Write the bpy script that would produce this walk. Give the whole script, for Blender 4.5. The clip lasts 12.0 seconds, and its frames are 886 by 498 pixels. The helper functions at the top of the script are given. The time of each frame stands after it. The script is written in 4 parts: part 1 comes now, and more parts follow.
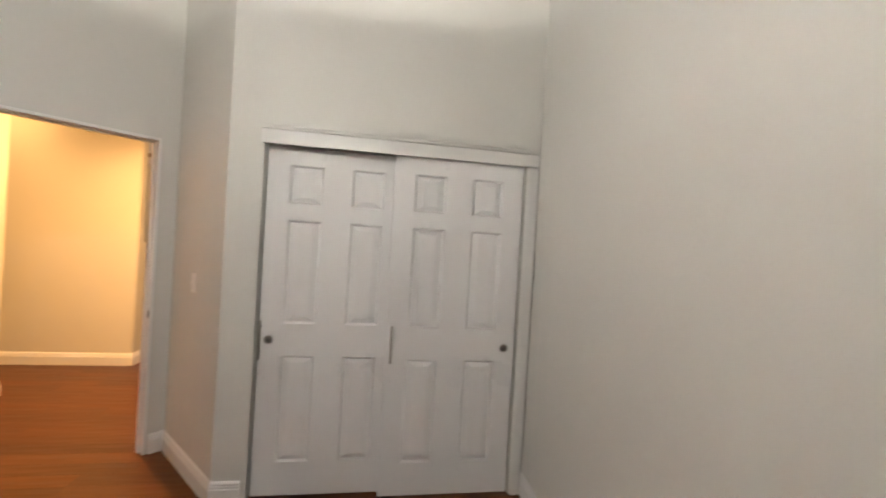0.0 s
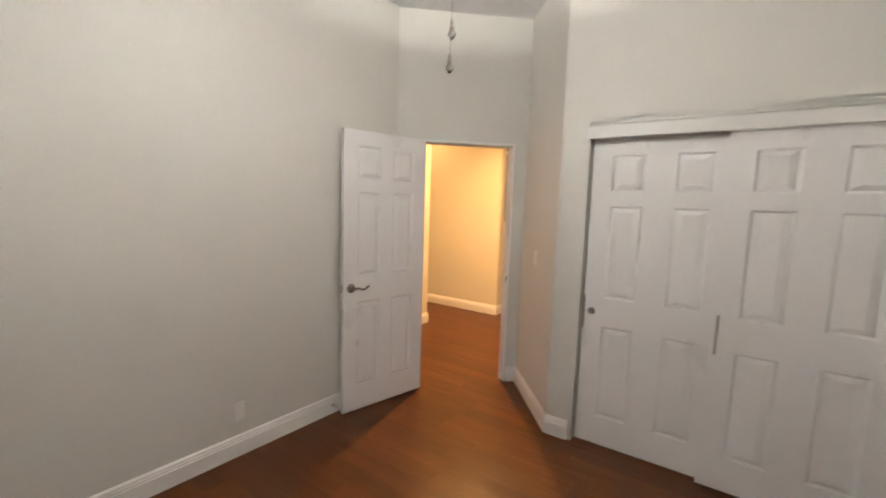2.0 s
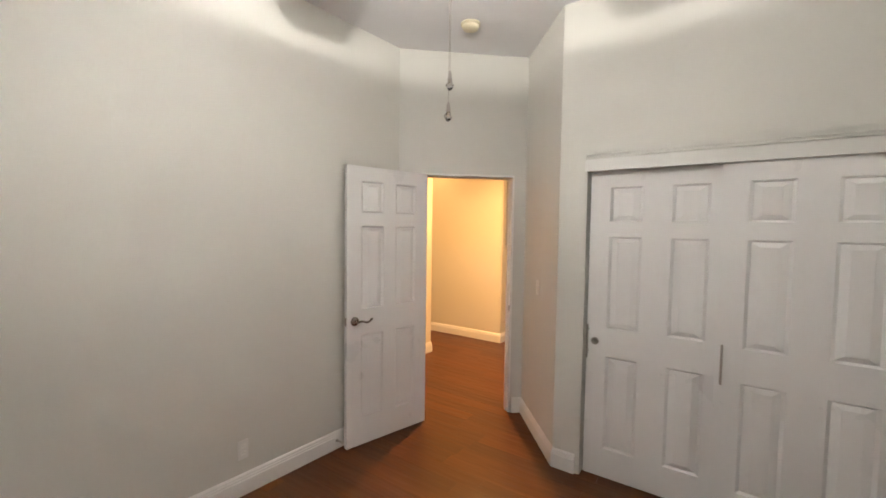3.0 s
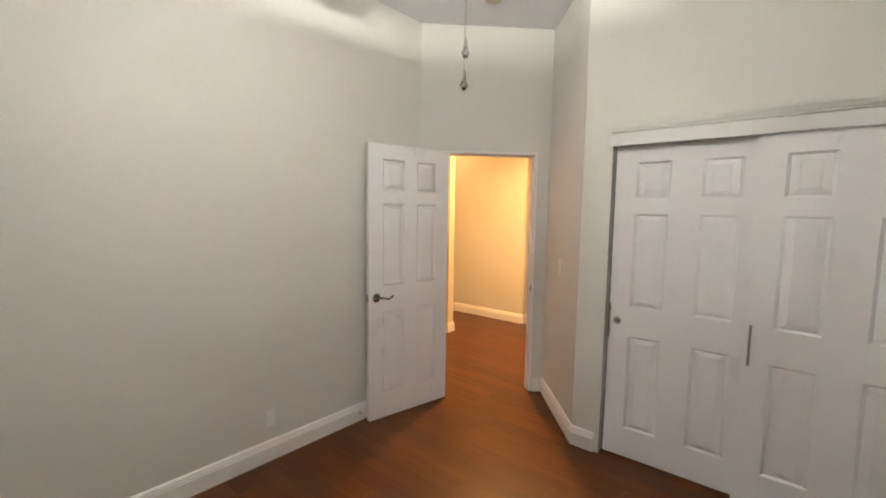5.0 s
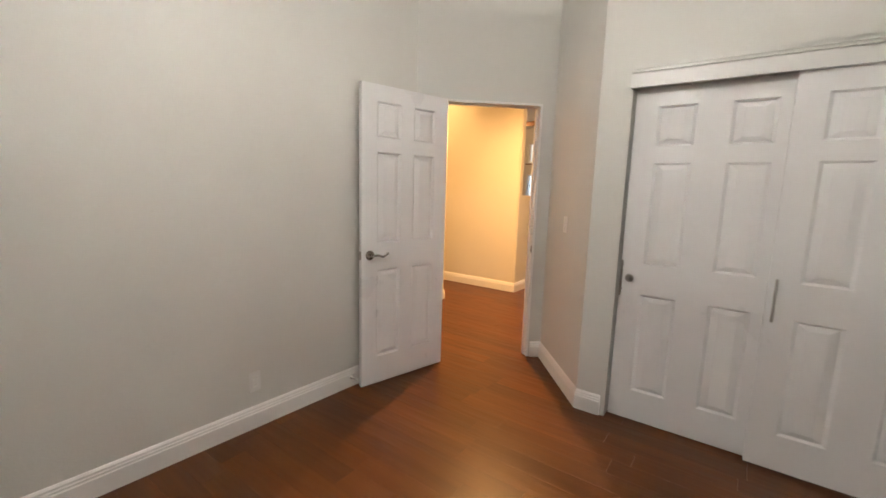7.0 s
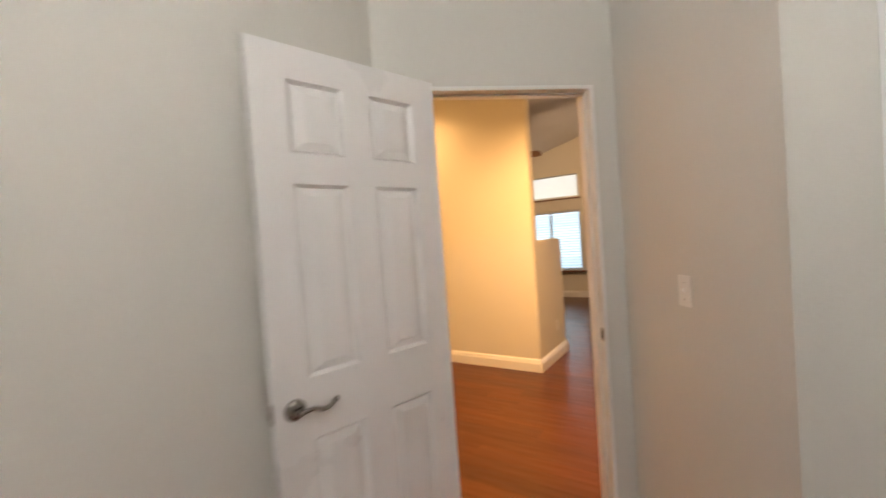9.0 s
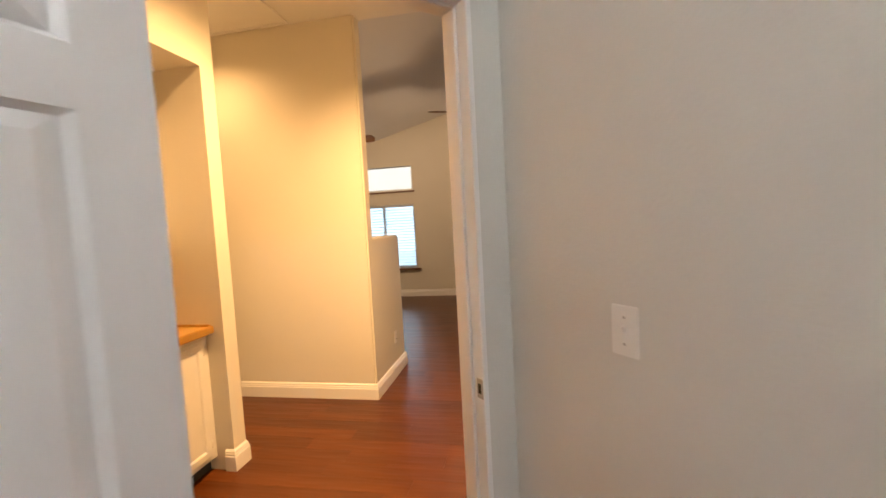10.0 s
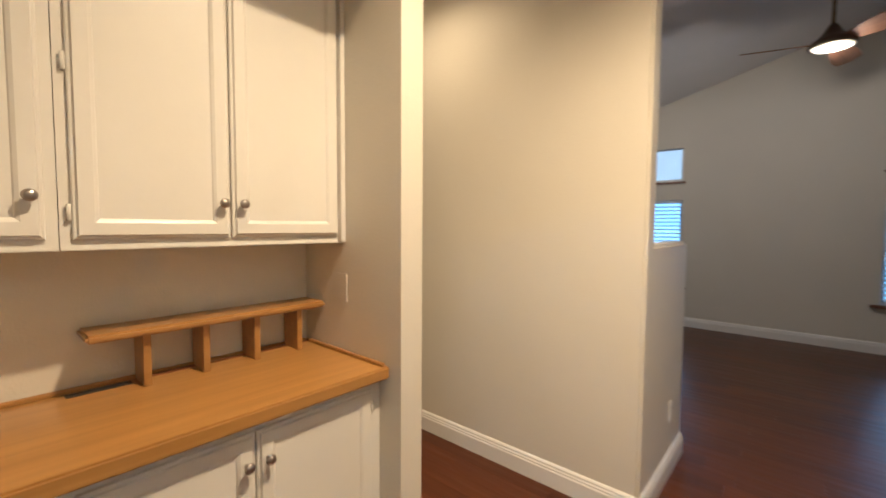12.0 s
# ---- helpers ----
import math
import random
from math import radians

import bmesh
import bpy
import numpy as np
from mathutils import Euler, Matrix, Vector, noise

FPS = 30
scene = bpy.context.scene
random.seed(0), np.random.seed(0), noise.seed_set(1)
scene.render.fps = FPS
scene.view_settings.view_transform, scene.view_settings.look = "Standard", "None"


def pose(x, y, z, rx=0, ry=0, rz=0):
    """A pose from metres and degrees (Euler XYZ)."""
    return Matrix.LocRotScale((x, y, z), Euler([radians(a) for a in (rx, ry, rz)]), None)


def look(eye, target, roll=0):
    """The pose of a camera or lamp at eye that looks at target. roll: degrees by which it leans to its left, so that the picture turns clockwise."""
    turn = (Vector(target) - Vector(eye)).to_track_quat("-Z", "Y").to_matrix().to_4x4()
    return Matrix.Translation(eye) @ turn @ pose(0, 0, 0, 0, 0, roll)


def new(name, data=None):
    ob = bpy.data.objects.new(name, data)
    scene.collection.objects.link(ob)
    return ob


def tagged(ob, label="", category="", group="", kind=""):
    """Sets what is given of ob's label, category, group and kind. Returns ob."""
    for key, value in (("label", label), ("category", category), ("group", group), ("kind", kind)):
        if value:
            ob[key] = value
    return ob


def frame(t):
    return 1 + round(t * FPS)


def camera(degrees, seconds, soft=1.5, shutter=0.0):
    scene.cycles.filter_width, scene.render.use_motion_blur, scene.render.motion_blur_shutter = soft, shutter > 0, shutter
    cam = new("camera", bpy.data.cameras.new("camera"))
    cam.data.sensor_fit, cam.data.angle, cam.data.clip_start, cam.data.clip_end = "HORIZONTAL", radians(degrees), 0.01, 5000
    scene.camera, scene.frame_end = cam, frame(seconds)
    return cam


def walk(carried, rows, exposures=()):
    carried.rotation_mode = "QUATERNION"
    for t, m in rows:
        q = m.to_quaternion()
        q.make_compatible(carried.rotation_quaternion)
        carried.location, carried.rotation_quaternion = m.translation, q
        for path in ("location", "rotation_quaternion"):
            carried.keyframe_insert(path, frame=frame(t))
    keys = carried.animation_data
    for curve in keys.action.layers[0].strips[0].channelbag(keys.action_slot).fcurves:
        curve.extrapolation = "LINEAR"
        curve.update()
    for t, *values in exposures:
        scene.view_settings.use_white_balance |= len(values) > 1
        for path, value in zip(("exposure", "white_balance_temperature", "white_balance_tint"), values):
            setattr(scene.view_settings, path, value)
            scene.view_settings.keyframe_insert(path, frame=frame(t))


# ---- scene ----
cam = camera(93.9, 12.0, soft=1.6, shutter=0.5)
PATH = [
    (0, (0.619, -2.384, 1.471), (0.946, -0.411, 1.457), 3.4),
    (0.5, (0.641, -2.319, 1.475), (0.557, -0.324, 1.359), 2.8),
    (1, (0.754, -2.428, 1.499), (-0.065, -0.618, 1.269), 2.2),
    (1.5, (0.835, -2.574, 1.503), (-0.445, -1.095, 1.09), -0.9),
    (2, (0.751, -2.661, 1.554), (-0.377, -1.024, 1.333), 1.8),
    (2.5, (0.762, -2.666, 1.602), (-0.245, -0.947, 1.433), 2.2),
    (3, (0.771, -2.684, 1.607), (-0.376, -1.049, 1.505), 0.8),
    (4.8, (0.809, -2.667, 1.587), (-0.44, -1.111, 1.451), 0.6),
    (5, (0.799, -2.665, 1.57), (-0.441, -1.107, 1.385), 0.8),
    (5.5, (0.781, -2.659, 1.524), (-0.453, -1.111, 1.243), 1.2),
    (6, (0.783, -2.671, 1.492), (-0.449, -1.11, 1.282), 0.1),
    (6.5, (0.704, -2.711, 1.421), (-0.459, -1.106, 1.154), 0.4),
    (7, (0.574, -2.581, 1.394), (-0.581, -0.975, 1.101), 1.7),
    (7.2, (0.522, -2.453, 1.377), (-0.685, -0.874, 1.149), 2.0),
    (8.8, (-0.261, -1.554, 1.417), (-1.459, 0.046, 1.341), -3.3),
    (9, (-0.334, -1.41, 1.417), (-1.444, 0.253, 1.362), -4.1),
    (9.5, (-0.558, -0.996, 1.405), (-0.988, 0.956, 1.337), -3.2),
    (10, (-0.664, -0.635, 1.423), (-1.035, 1.328, 1.290), -3.1),
    (10.5, (-0.764, -0.314, 1.408), (-1.246, 1.62, 1.248), -3.2),
    (11, (-0.989, -0.004, 1.4), (-1.539, 1.91, 1.215), -1.7),
    (11.5, (-1.157, 0.273, 1.401), (-2.194, 1.971, 1.204), -0.7),
    (12, (-1.326, 0.477, 1.405), (-2.642, 1.979, 1.292), 0.4),
]
walk(cam, [(t, look(eye, target, roll)) for t, eye, target, roll in PATH],
     [(0, 0.04, 6500, 10), (6, 0.06, 6500, 10), (7, 0.14, 6500, 10), (9.2, 0.1, 6450, 10), (10.2, 0.2, 5900, 7), (10.7, 0.12, 5300, 4), (11.1, -0.1, 4800, 2), (11.5, -0.36, 4350, 1), (12, -0.36, 4080, 1)])
SKY, BOWL, FANW, HALLW, LIVW, DAYW = 0.15, 182.0, 160.0, 590.0, 52.0, 22.0

# ---- light ----
world = bpy.data.worlds.new("overcast_sky")
scene.world = world
world.use_nodes = True
wn = world.node_tree
sky = wn.nodes.new("ShaderNodeTexSky")
sky.sky_type, sky.sun_disc = "NISHITA", False
sky.sun_elevation, sky.sun_rotation = radians(32), radians(160)
sky.dust_density, sky.air_density = 7.0, 1.4
wn.links.new(sky.outputs[0], wn.nodes["Background"].inputs[0])
wn.nodes["Background"].inputs[1].default_value = SKY


def lamp(name, kind, m, energy, color, **more):
    data = bpy.data.lights.new(name, kind)
    data.energy, data.color = energy, color
    for key, value in more.items():
        if key == "size":
            data.size = value
        elif key == "size_y":
            data.shape, data.size_y = "RECTANGLE", value
        elif key == "radius":
            data.shadow_soft_size = value
        elif key == "angle":
            data.angle = value
        elif key == "cone":
            data.spot_size, data.spot_blend = radians(value), 0.9
    ob = new(name, data)
    ob.matrix_world = m
    return ob


lamp("sun", "SUN", pose(0, 0, 20, 58, 0, 20), 0.6, (1.0, 0.95, 0.9), angle=radians(20))
WARM = (1.0, 0.53, 0.19)
COOL = (1.0, 0.95, 0.875)
FAN = (-0.02, -1.78)
HALL_LAMPS = ((-1.48, 1.33, 1.10, 142), (-3.10, 1.98, 0.2, 142))

# ---- materials ----


def material(name, color, rough=0.5, metal=0.0, grain=None, bump=None, vary=0.06, coat=0.0, spec=0.5):
    """A Principled surface. grain: noise scale of the colour change; bump: (scale, strength) of the relief."""
    mat = bpy.data.materials.new(name)
    mat.use_nodes = True
    nt = mat.node_tree
    bsdf = nt.nodes["Principled BSDF"]
    bsdf.inputs["Base Color"].default_value = (*color, 1)
    bsdf.inputs["Roughness"].default_value = rough
    bsdf.inputs["Metallic"].default_value = metal
    bsdf.inputs["Coat Weight"].default_value = coat
    bsdf.inputs["Specular IOR Level"].default_value = spec
    tc = nt.nodes.new("ShaderNodeTexCoord")
    if grain:
        n1 = nt.nodes.new("ShaderNodeTexNoise")
        n1.inputs["Scale"].default_value, n1.inputs["Detail"].default_value = grain, 6
        nt.links.new(tc.outputs["Object"], n1.inputs["Vector"])
        ramp = nt.nodes.new("ShaderNodeValToRGB")
        ramp.color_ramp.elements[0].position, ramp.color_ramp.elements[1].position = 0.3, 0.7
        ramp.color_ramp.elements[0].color = (*[c * (1 - vary) for c in color], 1)
        ramp.color_ramp.elements[1].color = (*[min(1, c * (1 + vary)) for c in color], 1)
        nt.links.new(n1.outputs["Fac"], ramp.inputs[0])
        nt.links.new(ramp.outputs[0], bsdf.inputs["Base Color"])
        mr = nt.nodes.new("ShaderNodeMapRange")
        mr.inputs["To Min"].default_value, mr.inputs["To Max"].default_value = max(0.02, rough - 0.06), min(1, rough + 0.06)
        nt.links.new(n1.outputs["Fac"], mr.inputs[0])
        nt.links.new(mr.outputs[0], bsdf.inputs["Roughness"])
    if bump:
        n2 = nt.nodes.new("ShaderNodeTexNoise")
        n2.inputs["Scale"].default_value, n2.inputs["Detail"].default_value = bump[0], 3
        nt.links.new(tc.outputs["Object"], n2.inputs["Vector"])
        b = nt.nodes.new("ShaderNodeBump")
        b.inputs["Strength"].default_value, b.inputs["Distance"].default_value = bump[1], 0.004
        nt.links.new(n2.outputs["Fac"], b.inputs["Height"])
        nt.links.new(b.outputs[0], bsdf.inputs["Normal"])
    return mat


def wood(name, dark, mid, light, rough, stretch, per_piece=0.0, scrape=0.0, coat=0.0, spec=0.5):
    """Wood with its grain along local x; per_piece changes the tone from board to board; scrape gives hand-scraped waves."""
    mat = bpy.data.materials.new(name)
    mat.use_nodes = True
    nt = mat.node_tree
    link = nt.links.new
    bsdf = nt.nodes["Principled BSDF"]
    tc = nt.nodes.new("ShaderNodeTexCoord")
    info = nt.nodes.new("ShaderNodeObjectInfo")
    geo = nt.nodes.new("ShaderNodeNewGeometry")
    rnd = nt.nodes.new("ShaderNodeMath")
    rnd.operation = "ADD"
    link(info.outputs["Random"], rnd.inputs[0])
    link(geo.outputs["Random Per Island"], rnd.inputs[1])
    comb = nt.nodes.new("ShaderNodeCombineXYZ")
    mul = nt.nodes.new("ShaderNodeMath")
    mul.operation = "MULTIPLY"
    mul.inputs[1].default_value = 37.0
    link(rnd.outputs[0], mul.inputs[0])
    link(mul.outputs[0], comb.inputs[2])
    link(mul.outputs[0], comb.inputs[0])
    add = nt.nodes.new("ShaderNodeVectorMath")
    add.operation = "ADD"
    link(tc.outputs["Object"], add.inputs[0])
    link(comb.outputs[0], add.inputs[1])
    mp = nt.nodes.new("ShaderNodeMapping")
    mp.inputs["Scale"].default_value = stretch
    link(add.outputs[0], mp.inputs[0])
    n1 = nt.nodes.new("ShaderNodeTexNoise")
    n1.inputs["Scale"].default_value, n1.inputs["Detail"].default_value, n1.inputs["Distortion"].default_value = 1.0, 7, 0.7
    link(mp.outputs[0], n1.inputs["Vector"])
    ramp = nt.nodes.new("ShaderNodeValToRGB")
    els = ramp.color_ramp.elements
    els[0].position, els[0].color = 0.28, (*dark, 1)
    els[1].position, els[1].color = 0.74, (*light, 1)
    m = els.new(0.5)
    m.color = (*mid, 1)
    link(n1.outputs["Fac"], ramp.inputs[0])
    hsv = nt.nodes.new("ShaderNodeHueSaturation")
    fr = nt.nodes.new("ShaderNodeMath")
    fr.operation = "FRACT"
    link(rnd.outputs[0], fr.inputs[0])
    val = nt.nodes.new("ShaderNodeMapRange")
    val.inputs["To Min"].default_value, val.inputs["To Max"].default_value = 1 - per_piece, 1 + per_piece
    link(fr.outputs[0], val.inputs[0])
    link(val.outputs[0], hsv.inputs["Value"])
    link(ramp.outputs[0], hsv.inputs["Color"])
    link(hsv.outputs[0], bsdf.inputs["Base Color"])
    bsdf.inputs["Coat Weight"].default_value, bsdf.inputs["Coat Roughness"].default_value = coat, 0.12
    bsdf.inputs["Specular IOR Level"].default_value = spec
    rr = nt.nodes.new("ShaderNodeMapRange")
    rr.inputs["To Min"].default_value, rr.inputs["To Max"].default_value = rough - 0.05, rough + 0.08
    link(n1.outputs["Fac"], rr.inputs[0])
    link(rr.outputs[0], bsdf.inputs["Roughness"])
    b = nt.nodes.new("ShaderNodeBump")
    b.inputs["Strength"].default_value, b.inputs["Distance"].default_value = 0.15, 0.002
    link(n1.outputs["Fac"], b.inputs["Height"])
    last = b
    if scrape:
        wp = nt.nodes.new("ShaderNodeMapping")
        wp.inputs["Scale"].default_value = (2.4, 21.0, 1.0)
        wp.inputs["Rotation"].default_value = (0, 0, radians(4))
        link(tc.outputs["Object"], wp.inputs[0])
        n3 = nt.nodes.new("ShaderNodeTexNoise")
        n3.inputs["Scale"].default_value, n3.inputs["Detail"].default_value = 1.0, 1
        link(wp.outputs[0], n3.inputs["Vector"])
        b2 = nt.nodes.new("ShaderNodeBump")
        b2.inputs["Strength"].default_value, b2.inputs["Distance"].default_value = scrape, 0.01
        link(n3.outputs["Fac"], b2.inputs["Height"])
        link(b.outputs[0], b2.inputs["Normal"])
        last = b2
    link(last.outputs[0], bsdf.inputs["Normal"])
    return mat


def glow(name, color, strength):
    mat = bpy.data.materials.new(name)
    mat.use_nodes = True
    bsdf = mat.node_tree.nodes["Principled BSDF"]
    bsdf.inputs["Base Color"].default_value = (0.8, 0.8, 0.78, 1)
    bsdf.inputs["Emission Color"].default_value = (*color, 1)
    bsdf.inputs["Emission Strength"].default_value = strength
    return mat


def clear(name, rough=0.0, ior=1.45):
    mat = bpy.data.materials.new(name)
    mat.use_nodes = True
    bsdf = mat.node_tree.nodes["Principled BSDF"]
    bsdf.inputs["Transmission Weight"].default_value = 1.0
    bsdf.inputs["Roughness"].default_value, bsdf.inputs["IOR"].default_value = rough, ior
    return mat


M_WALL = material("bedroom_wall_paint", (0.62, 0.61, 0.57), 0.62, grain=1.3, bump=(95, 0.22), vary=0.025)
M_HALL = material("hall_wall_paint", (0.66, 0.63, 0.55), 0.6, grain=1.1, bump=(95, 0.22), vary=0.025)
M_CEIL = material("ceiling_paint", (0.78, 0.78, 0.79), 0.85, grain=1.5, bump=(60, 0.3), vary=0.02)
M_TRIM = material("white_trim_paint", (0.78, 0.77, 0.75), 0.33, grain=2.0, bump=(30, 0.04), vary=0.02)
M_DOOR = material("white_door_paint", (0.77, 0.765, 0.765), 0.29, grain=2.2, bump=(220, 0.05), vary=0.02)
M_CAB = material("white_cabinet_paint", (0.70, 0.685, 0.645), 0.36, grain=3.0, bump=(45, 0.05), vary=0.03)
M_FLOOR = wood("hand_scraped_floor", (0.062, 0.0166, 0.0023), (0.080, 0.0230, 0.0034), (0.104, 0.0315, 0.0050), 0.31, (0.9, 9, 1), 0.22, 0.3, 0.0, 0.3)
M_OAK = wood("honey_oak", (0.30, 0.155, 0.024), (0.36, 0.190, 0.031), (0.42, 0.228, 0.040), 0.3, (28, 1.6, 28), 0.06, 0, 0.25)
M_SILL = wood("dark_wood_sill", (0.10, 0.045, 0.02), (0.17, 0.08, 0.04), (0.22, 0.11, 0.06), 0.4, (2, 24, 24))
M_BLADE = wood("walnut_blade", (0.0992, 0.0465, 0.0217), (0.1798, 0.0899, 0.0434), (0.2356, 0.1240, 0.0620), 0.42, (2, 26, 26))
M_NICKEL = material("brushed_nickel", (0.42, 0.39, 0.36), 0.3, 1.0, grain=30, vary=0.08)
M_LEVER = material("dark_satin_nickel", (0.24, 0.22, 0.20), 0.27, 1.0, grain=30, vary=0.1)
# Nickel darkened to paint the shade inside the finger pull cups
M_CUP = material("shaded_nickel", (0.34, 0.31, 0.28), 0.4, 1.0, grain=20, vary=0.15)
M_BRONZE = material("dark_bronze", (0.16, 0.12, 0.09), 0.4, 1.0, grain=12, vary=0.1)
M_DARK = material("dark_gap", (0.025, 0.02, 0.018), 0.8)
M_PLASTIC = material("white_plastic", (0.78, 0.77, 0.73), 0.35, grain=4, vary=0.02)
M_PLATE = material("painted_plate", (0.76, 0.75, 0.72), 0.4, grain=4, vary=0.02)
M_CAP = material("glossy_wall_paint", (0.62, 0.61, 0.57), 0.3, grain=1.3, vary=0.025)
M_FASCIA = material("pale_fascia_paint", (0.68, 0.67, 0.65), 0.36, grain=2.0, bump=(30, 0.04), vary=0.02)
M_IVORY = material("aged_plastic", (0.62, 0.56, 0.40), 0.45, grain=4, vary=0.04)
M_SLAT = material("blind_slat", (0.78, 0.79, 0.80), 0.5, grain=6, vary=0.03)
M_SLAT.node_tree.nodes["Principled BSDF"].inputs["Transmission Weight"].default_value = 0.25
M_SLAT.node_tree.nodes["Principled BSDF"].inputs["IOR"].default_value = 1.05
for lk in list(M_SLAT.node_tree.nodes["Principled BSDF"].inputs["Roughness"].links):
    M_SLAT.node_tree.links.remove(lk)
M_SLAT.node_tree.nodes["Principled BSDF"].inputs["Roughness"].default_value = 1.0
M_GLASS = clear("window_glass", 0.0, 1.12)
M_CRYSTAL = clear("crystal", 0.02, 1.52)
M_BULB = glow("lit_fan_bulb", COOL, 60)
M_BOWL = glow("frosted_lit_bowl", COOL, BOWL)
M_DOWN = glow("lit_downlight_lens", WARM, 14)
M_DISC = glow("lit_fan_disc", (1.0, 0.62, 0.22), 1.1)
# Darkened copy of the oak, for strips that paint shade under the riser
M_CUBBY = wood("shaded_oak_edge", (0.18, 0.07, 0.02), (0.25, 0.10, 0.03), (0.3, 0.13, 0.04), 0.4, (28, 1.6, 28))
M_GROUND = material("dry_ground", (0.14, 0.13, 0.10), 0.9, grain=0.7, bump=(6, 0.4), vary=0.3)
M_BARK = material("tree_bark", (0.30, 0.29, 0.28), 0.9, grain=9, bump=(30, 0.6), vary=0.3)
M_LEAF = material("tree_leaf", (0.12, 0.13, 0.10), 0.6, grain=3, vary=0.35)
M_STUCCO = material("far_stucco", (0.42, 0.40, 0.37), 0.9, grain=1, bump=(40, 0.3), vary=0.06)
M_ROOF = material("far_roof_tile", (0.20, 0.15, 0.13), 0.9, grain=3, bump=(10, 0.5), vary=0.2)
M_STEEL = material("stop_metal", (0.5, 0.48, 0.45), 0.35, 1.0)

# ---- shapes ----


def obj(name, bm, mat, parent=None, label="", smooth=False):
    me = bpy.data.meshes.new(name)
    bm.normal_update()
    bm.to_mesh(me)
    bm.free()
    me.materials.append(mat)
    if smooth:
        for p in me.polygons:
            p.use_smooth = True
    ob = new(name, me)
    if parent:
        ob.parent = parent
    if label:
        ob["label"] = label
    return ob


part = obj


def box(bm, x0, x1, y0, y1, z0, z1, bevel=0.0, m=None):
    g = bmesh.ops.create_cube(bm, size=1)["verts"]
    for v in g:
        v.co = Vector(((x0 + x1) / 2 + v.co.x * (x1 - x0), (y0 + y1) / 2 + v.co.y * (y1 - y0), (z0 + z1) / 2 + v.co.z * (z1 - z0)))
    if bevel:
        edges = list({e for v in g for e in v.link_edges})
        r = bmesh.ops.bevel(bm, geom=edges, offset=bevel, segments=2, affect="EDGES", clamp_overlap=True)
        g = list({v for f in r["faces"] for v in f.verts} | {v for v in g if v.is_valid})
    if m is not None:
        bmesh.ops.transform(bm, matrix=m, verts=g)
    return bm


def boxed(*a, **k):
    return box(bmesh.new(), *a, **k)


def lathe(profile, steps=32, m=None):
    """A turned shape about z from (radius, height) pairs."""
    bm = bmesh.new()
    rings = []
    for r, z in profile:
        rings.append([bm.verts.new((r * math.cos(2 * math.pi * i / steps), r * math.sin(2 * math.pi * i / steps), z)) for i in range(steps)])
    for a, b in zip(rings, rings[1:]):
        for i in range(steps):
            bm.faces.new((a[i], a[(i + 1) % steps], b[(i + 1) % steps], b[i]))
    for ring, flip in ((rings[0], True), (rings[-1], False)):
        if ring[0].co.xy.length > 1e-4:
            bm.faces.new(ring[::-1] if flip else ring)
    bmesh.ops.remove_doubles(bm, verts=bm.verts, dist=1e-5)
    if m is not None:
        bm.transform(m)
    return bm


def prism(outline, z0, z1):
    """An upright prism on a plan outline."""
    bm = bmesh.new()
    lo = [bm.verts.new((x, y, z0)) for x, y in outline]
    hi = [bm.verts.new((x, y, z1)) for x, y in outline]
    n = len(outline)
    bm.faces.new(lo[::-1])
    bm.faces.new(hi)
    for i in range(n):
        bm.faces.new((lo[i], lo[(i + 1) % n], hi[(i + 1) % n], hi[i]))
    bmesh.ops.recalc_face_normals(bm, faces=bm.faces)
    return bm


def along(p0, p1):
    """A matrix with x from p0 to p1 on plan, and z up; y points to the left of the way."""
    return pose(p0[0], p0[1], 0, 0, 0, math.degrees(math.atan2(p1[1] - p0[1], p1[0] - p0[0])))


def length(p0, p1):
    return math.hypot(p1[0] - p0[0], p1[1] - p0[1])


def wall(name, p0, p1, thick, z1, mat, label, openings=(), z0=0.0, ext=(0.0, 0.0)):
    """A wall whose face runs from p0 to p1, with its body to the left of that way; openings: (x0, x1, z0, z1)."""
    bm = bmesh.new()
    end = length(p0, p1) + ext[1]
    x = -ext[0]
    for a, b, lo, hi in sorted(openings):
        box(bm, x, a, 0, thick, z0, z1)
        if lo > z0:
            box(bm, a, b, 0, thick, z0, lo)
        if hi < z1:
            box(bm, a, b, 0, thick, hi, z1)
        x = b
    box(bm, x, end, 0, thick, z0, z1)
    bmesh.ops.remove_doubles(bm, verts=bm.verts, dist=1e-5)
    ob = obj(name, bm, mat)
    ob.matrix_world = along(p0, p1)
    return tagged(ob, label, "wall", kind="structure")


BASE = ((0, 0), (0.016, 0), (0.016, 0.088), (0.0125, 0.094), (0.0125, 0.103), (0.009, 0.109), (0.009, 0.118), (0.004, 0.126), (0, 0.13))


